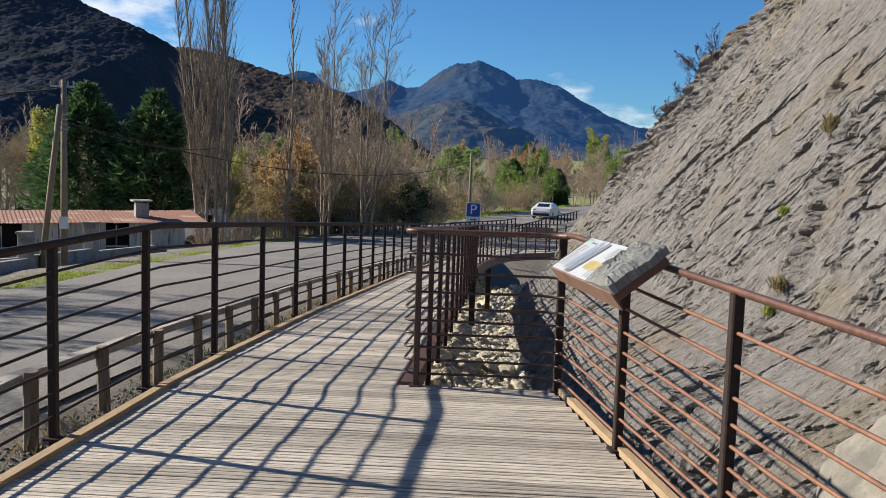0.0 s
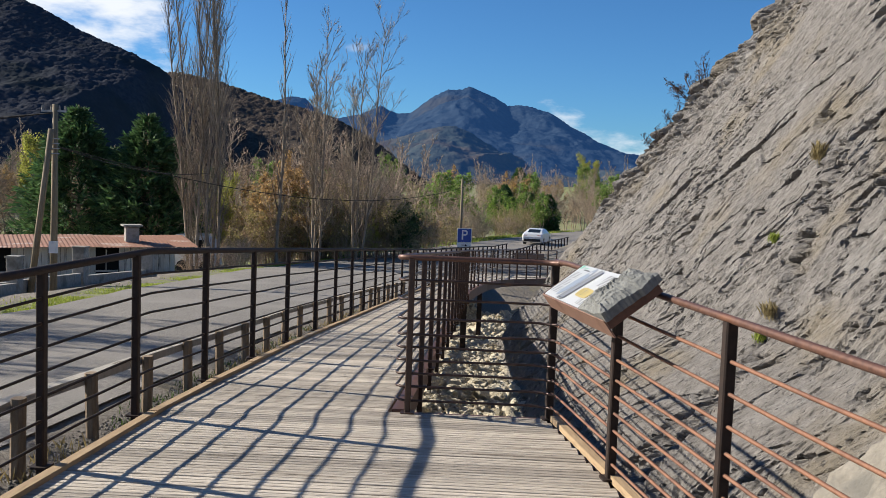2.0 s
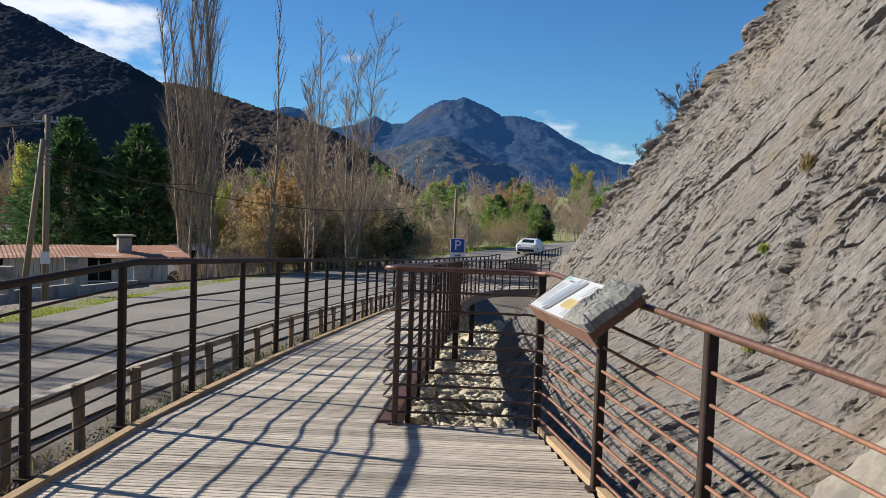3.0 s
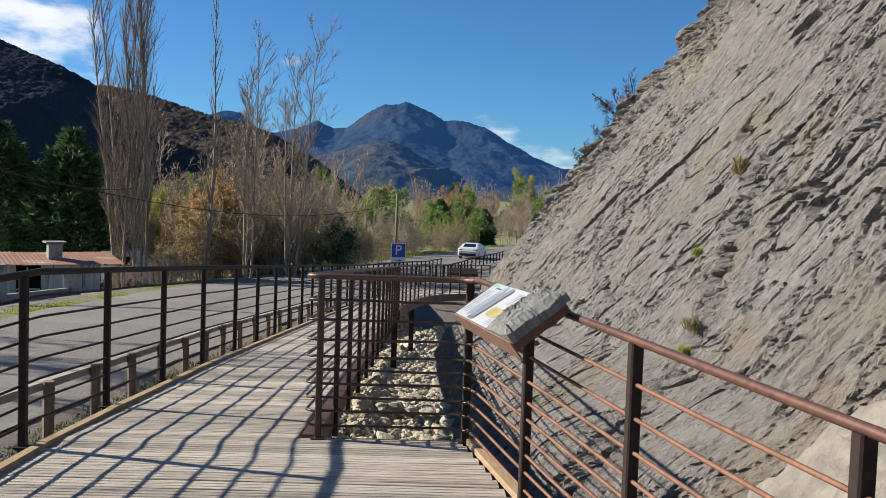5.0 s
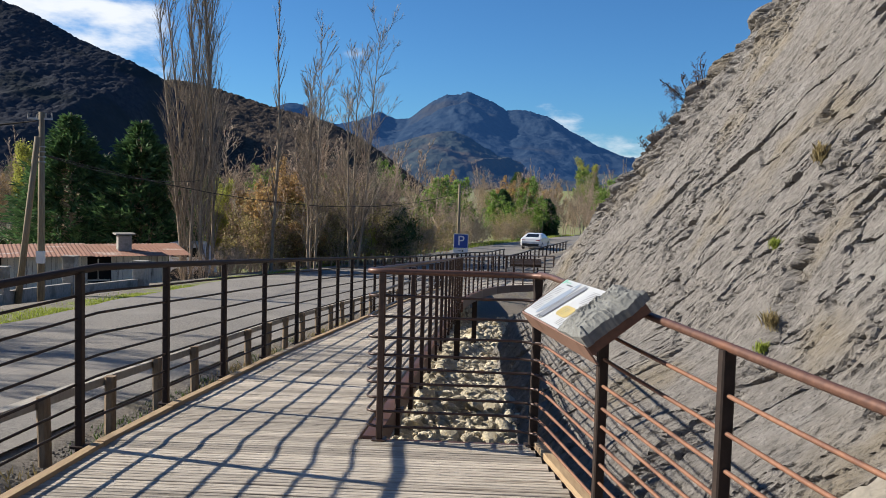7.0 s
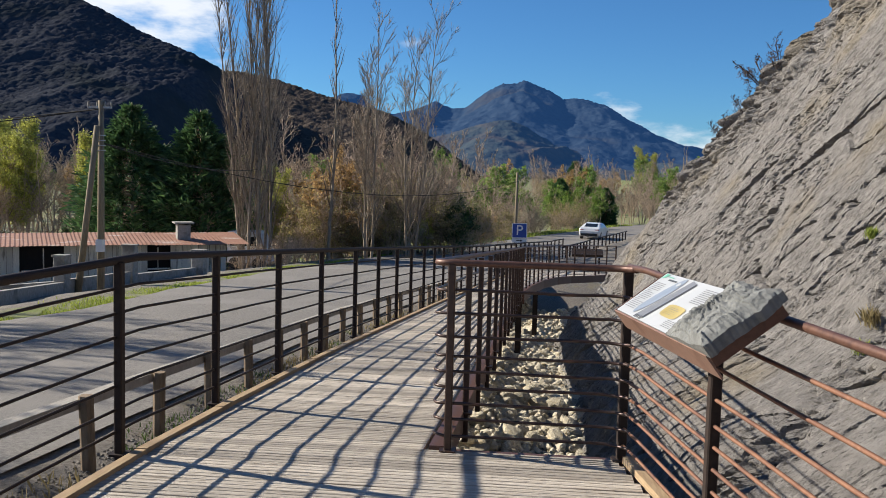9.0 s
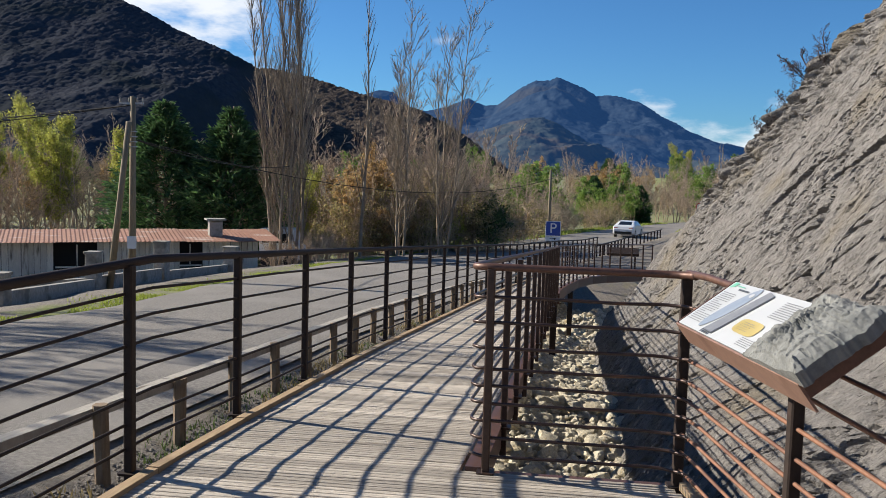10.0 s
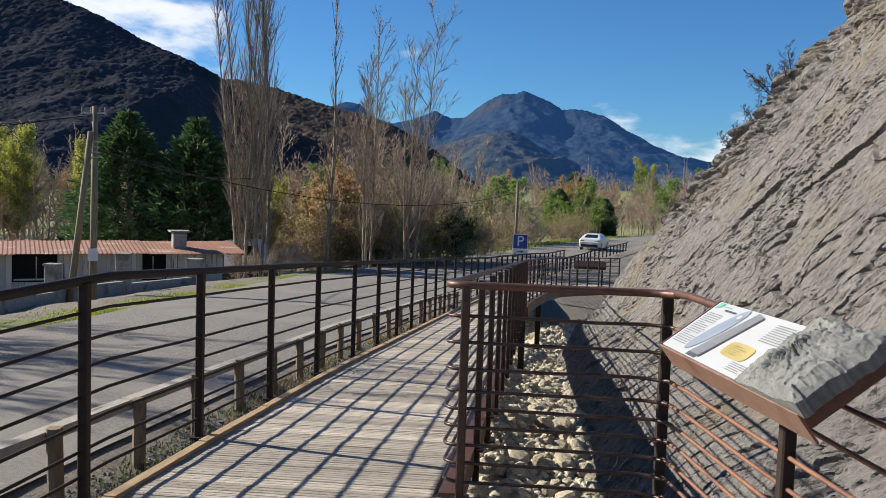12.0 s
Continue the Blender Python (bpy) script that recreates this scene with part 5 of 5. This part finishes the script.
def build_car():
    car = thing("car", "white fastback car on the road", "car")
    prof = [(-2.25, 0.42), (-2.3, 0.75), (-2.2, 1.0), (-1.75, 1.08), (-0.95, 1.38), (-0.1, 1.45), (0.5, 1.38), (1.15, 1.0), (2.0, 0.88), (2.3, 0.68), (2.28, 0.36), (1.9, 0.26), (-1.9, 0.26)]
    g = Geo()
    n = len(prof)
    lay = []
    for s, k in ((-0.92, 0.965), (-0.80, 1.0), (0.80, 1.0), (0.92, 0.965)):
        lay.append([(s * (0.80 if q > 1.1 else 1.0), p * k, 0.2 + (q - 0.2) * (k if abs(s) > 0.9 else 1)) for p, q in prof])
    vs = [v for l in lay for v in l]
    fs = [tuple(range(n)), tuple(reversed(range(3 * n, 4 * n)))]
    for j in range(3):
        fs += [(j * n + i, (j + 1) * n + i, (j + 1) * n + (i + 1) % n, j * n + (i + 1) % n) for i in range(n)]
    g.add(vs, fs)
    part("body", g, M["car_white"], car)
    part("rear_window", Geo().add([(-0.58, -1.66, 1.13), (0.58, -1.66, 1.13), (0.52, -0.98, 1.385), (-0.52, -0.98, 1.385)], [(0, 1, 2, 3)]), M["glass"], car)
    part("windscreen", Geo().add([(-0.58, 1.12, 1.04), (0.58, 1.12, 1.04), (0.52, 0.55, 1.37), (-0.52, 0.55, 1.37)], [(3, 2, 1, 0)]), M["glass"], car)
    for s in (-1, 1):
        part("side_window", Geo().add([(s * 0.765, -1.1, 1.12), (s * 0.765, 0.85, 1.10), (s * 0.72, 0.35, 1.34), (s * 0.72, -0.7, 1.34)], [(0, 1, 2, 3)]), M["glass"], car)
        part("tail_lamp", Geo().box((s * 0.66, -2.23, 0.86), (0.36, 0.06, 0.10), chamfer=0.01), M["red_lamp"], car)
        for y in (-1.4, 1.42):
            wh = part("wheel", Geo().tube([(s * 0.74, y, 0.33), (s * 0.935, y, 0.33)], 0.33, 20), M["rubber"], car)
            part("rim", Geo().tube([(s * 0.93, y, 0.33), (s * 0.945, y, 0.33)], 0.22, 16), M["galv"], wh)
    part("bumper", Geo().box((0, -2.27, 0.45), (1.5, 0.08, 0.22), chamfer=0.02), M["rubber"], car)
    part("number_plate", Geo().box((0, -2.315, 0.62), (0.5, 0.015, 0.11)), M["sign_white"], car)
    car.matrix_basis = pose(5.3, 84, road_z(84) + 0.055, 0, 0, -15)


def build_far_lectern():
    f = thing("lectern", "second dark steel lectern farther along the walk", "information board")
    x, y = 1.9, 34.2
    z = deck_z(y)
    part("panel", Geo().box((x, y, z + 0.78), (1.15, 0.45, 0.10), Euler((radians(25), 0, 0)).to_matrix(), 0.02), M["dark_steel"], f)
    for dx in (-0.45, 0.45):
        part("leg", Geo().box((x + dx, y, z + 0.36), (0.06, 0.06, 0.78)), M["dark_steel"], f)


build_far_lectern()
build_shed()
build_yard()
build_sign()
build_car()


# ---- stones in the pit, grass ----
def stone_mesh(seed, cut=2, rough=0.0):
    rng = random.Random(seed)
    bm = bmesh.new()
    bmesh.ops.create_icosphere(bm, subdivisions=cut, radius=1)
    off = Vector((rng.uniform(0, 50), rng.uniform(0, 50), rng.uniform(0, 50)))
    cuts = [(rand_dir(rng), rng.uniform(0.5, 0.8)) for _ in range(8)]
    for v in bm.verts:
        p = v.co.copy()
        for d, h in cuts:           # broken flat faces
            over = p.dot(d) - h
            if over > 0:
                p -= d * over * 0.92
        p += p.normalized() * noise.noise(p * 1.6 + off) * 0.14
        if rough:
            p += p.normalized() * rough * (noise.noise(p * 4.5 + off) + 0.6 * noise.noise(p * 11 + off))
        v.co = Vector((p.x * 1.15, p.y * 0.9, p.z * 0.68))
    me = bpy.data.meshes.new("stone")
    bm.to_mesh(me)
    bm.free()
    me.materials.append(M["stone"])
    return me


def pit_floor(x, y):
    return ground_z(x, y)[0] + 0.01


def build_stones():
    bed = thing("stone_bed", "bed of pale broken limestone in the pit", "stones", kind="structure")
    meshes = [stone_mesh(s) for s in range(14)]
    rng = random.Random(77)
    made = 0
    for i in range(300):
        t = (i / 300) ** 0.9
        y = 5.9 + 13.0 * t + rng.uniform(-0.25, 0.25)
        x = rng.uniform(-0.85, 0.86)
        s = rng.choice((0.07, 0.09, 0.11, 0.14, 0.18)) * rng.uniform(0.85, 1.15)
        p = part("stone", meshes[made % 14], None, bed)
        p.matrix_basis = pose(x, y, pit_floor(x, y) + s * rng.uniform(0.25, 0.75), rng.uniform(-35, 35), rng.uniform(-35, 35), rng.uniform(0, 360)) @ Matrix.Scale(s, 4)
        made += 1
    # smaller rubble between them and further on
    src = []
    for m in meshes[:6]:
        co = np.zeros(len(m.vertices) * 3)
        m.vertices.foreach_get("co", co)
        src.append((co.reshape(-1, 3), [tuple(f.vertices) for f in m.polygons]))
    V, F, o = [], [], 0
    for i in range(8400):
        far = i > 2600
        y = rng.uniform(5.4, 25.5) if not far else rng.uniform(16, 35)
        x = rng.uniform(-1.1, 0.95) if not far else rng.uniform(-0.7, 1.1 + 0.08 * (y - 16))
        s = rng.uniform(0.04, 0.11) if not far else rng.uniform(0.07, 0.17)
        heap = 0.0
        if i >= 6600:      # the bed rises towards the far end
            y = rng.uniform(24, 34.5)
            x = lerp_line(PIT_END, min(y, 33.6)) + rng.uniform(-0.3, 2.4)
            heap = min(0.6, 0.08 * (y - 24)) * rng.uniform(0.4, 1.0)
        co, fs = src[i % 6]
        m = np.array(Euler((rng.uniform(-0.7, 0.7), rng.uniform(-0.7, 0.7), rng.uniform(0, 6.3))).to_matrix())
        V.append(co @ m.T * s + np.array((x, y, pit_floor(x, y) + s * 0.35 + heap)))
        F.extend([tuple(k + o for k in f) for f in fs])
        o += len(co)
    me = bpy.data.meshes.new("rubble")
    me.from_pydata(np.concatenate(V).tolist(), [], F)
    me.materials.append(M["stone_small"])
    tagged(part("rubble", me, None, bed), kind="stuff")
    # gravel on the verge
    V, F, o = [], [], 0
    for i in range(6000):
        y = rng.uniform(1.5, 18)
        x = rng.uniform(lerp_line(ROAD_R, y) + 0.1, left_x(y))
        s = rng.uniform(0.006, 0.018)
        co, fs = src[i % 6]
        V.append(co * s + np.array((x, y, ground_z(x, y)[0] + s * 0.2)))
        F.extend([tuple(k + o for k in f) for f in fs])
        o += len(co)
    me = bpy.data.meshes.new("gravel")
    me.from_pydata(np.concatenate(V).tolist(), [], F)
    me.materials.append(M["gravel"])
    tagged(new("gravel", me), "grey gravel on the verge beside the boardwalk", "gravel", kind="stuff")
    # pale block at the foot of the slab
    pale = thing("pale_boulder", "large pale cream rock at the foot of the slab", "boulder")
    me = stone_mesh(40, 5, 0.10)
    me.materials.clear()
    me.materials.append(M["stone_pale"])
    p = part("block", me, None, pale)
    p.matrix_basis = pose(2.86, 5.0, -0.68, 10, -57, 15) @ Matrix.Diagonal((1.0, 1.2, 0.40, 1))


def blades(spots, rng, h, w):
    g = Geo()
    for x, y, z in spots:
        a = rng.uniform(0, 2 * math.pi)
        l = h * rng.uniform(0.5, 1.3)
        dx, dy = math.cos(a), math.sin(a)
        bend = rng.uniform(0.1, 0.7) * l
        g.add([(x - dy * w, y + dx * w, z - 0.01), (x + dy * w, y - dx * w, z - 0.01), (x + dx * bend * 0.4 + dy * w * 0.6, y + dy * bend * 0.4 - dx * w * 0.6, z + l * 0.6), (x + dx * bend, y + dy * bend, z + l)],
              [(0, 1, 2), (0, 2, 3)])
    return g


def build_grass():
    rng = random.Random(5)
    sp = []
    for _ in range(14000):      # green strip on the far verge
        y = rng.uniform(8, 58)
        x = lerp_line(ROAD_L, y) - abs(rng.gauss(0, 0.42)) - 0.05
        if noise.noise((x * 0.6, y * 0.35, 0)) > -0.05:
            sp.append((x, y, ground_z(x, y)[0]))
    tagged(new("grass", blades(sp, rng, 0.06, 0.014).mesh("grass", M["grass_blade"])), "short green grass along the road verge", "grass", kind="stuff")
    sp = []
    for _ in range(6500):      # dry tufts between guard rail and boardwalk
        y = rng.uniform(-3, 24)
        x = rng.uniform(lerp_line(ROAD_R, y) + 0.15, left_x(y) - 0.02)
        if noise.noise((x * 1.5, y * 1.1, 4)) > 0.12:
            sp.append((x, y, ground_z(x, y)[0]))
    tagged(new("dry_grass", blades(sp, rng, 0.10, 0.006).mesh("dry_grass", M["dry_grass"])), "dry straw-coloured grass beside the boardwalk", "grass", kind="stuff")
    sp = []
    for _ in range(9000):      # low green weeds on the near verge
        y = rng.uniform(-1, 24)
        x = rng.uniform(lerp_line(ROAD_R, y) + 0.05, left_x(y) - 0.02)
        if noise.noise((x * 2.1, y * 1.3, 14)) > 0.16:
            sp.append((x, y, ground_z(x, y)[0]))
    tagged(new("verge_weeds", blades(sp, rng, 0.05, 0.008).mesh("verge_weeds", M["ivy"])), "low green weeds in the gravel beside the boardwalk", "grass", kind="stuff")
    sp = []
    for _ in range(6000):      # bright meadow past the bend
        y = rng.uniform(66, 120)
        x = lerp_line(ROAD_L, y) - rng.uniform(0.1, 7)
        sp.append((x, y, ground_z(x, y)[0]))
    for _ in range(2500):
        y = rng.uniform(92, 125)
        x = lerp_line(ROAD_R, y) + rng.uniform(0.3, 9)
        sp.append((x, y, ground_z(x, y)[0]))
    tagged(new("meadow_grass", blades(sp, rng, 0.22, 0.05).mesh("meadow_grass", M["grass_blade"])), "bright green grass on the banks past the bend", "grass", kind="stuff")
    # tufts growing on the slab
    for i, (y, z, s, m) in enumerate(((11.0, 2.07, 0.13, "dry_grass"), (10.5, 1.0, 0.06, "grass_blade"), (9.2, 0.25, 0.09, "dry_grass"), (9.0, 0.0, 0.06, "grass_blade"))):
        pts = []
        cx = slab_x(y, z) - 0.10
        for _ in range(260):
            pts.append((cx + rng.gauss(0, 0.03), y + rng.gauss(0, s * 0.45), z + rng.gauss(0, s * 0.3)))
        tagged(new("grass_tuft", blades(pts, rng, s, 0.0035).mesh("grass_tuft", M[m])), "tuft of dry grass growing on the rock" if m == "dry_grass" else "green tuft growing on the rock", "grass", "tufts on the rock", "stuff")


build_stones()
build_grass()

build_boardwalk()
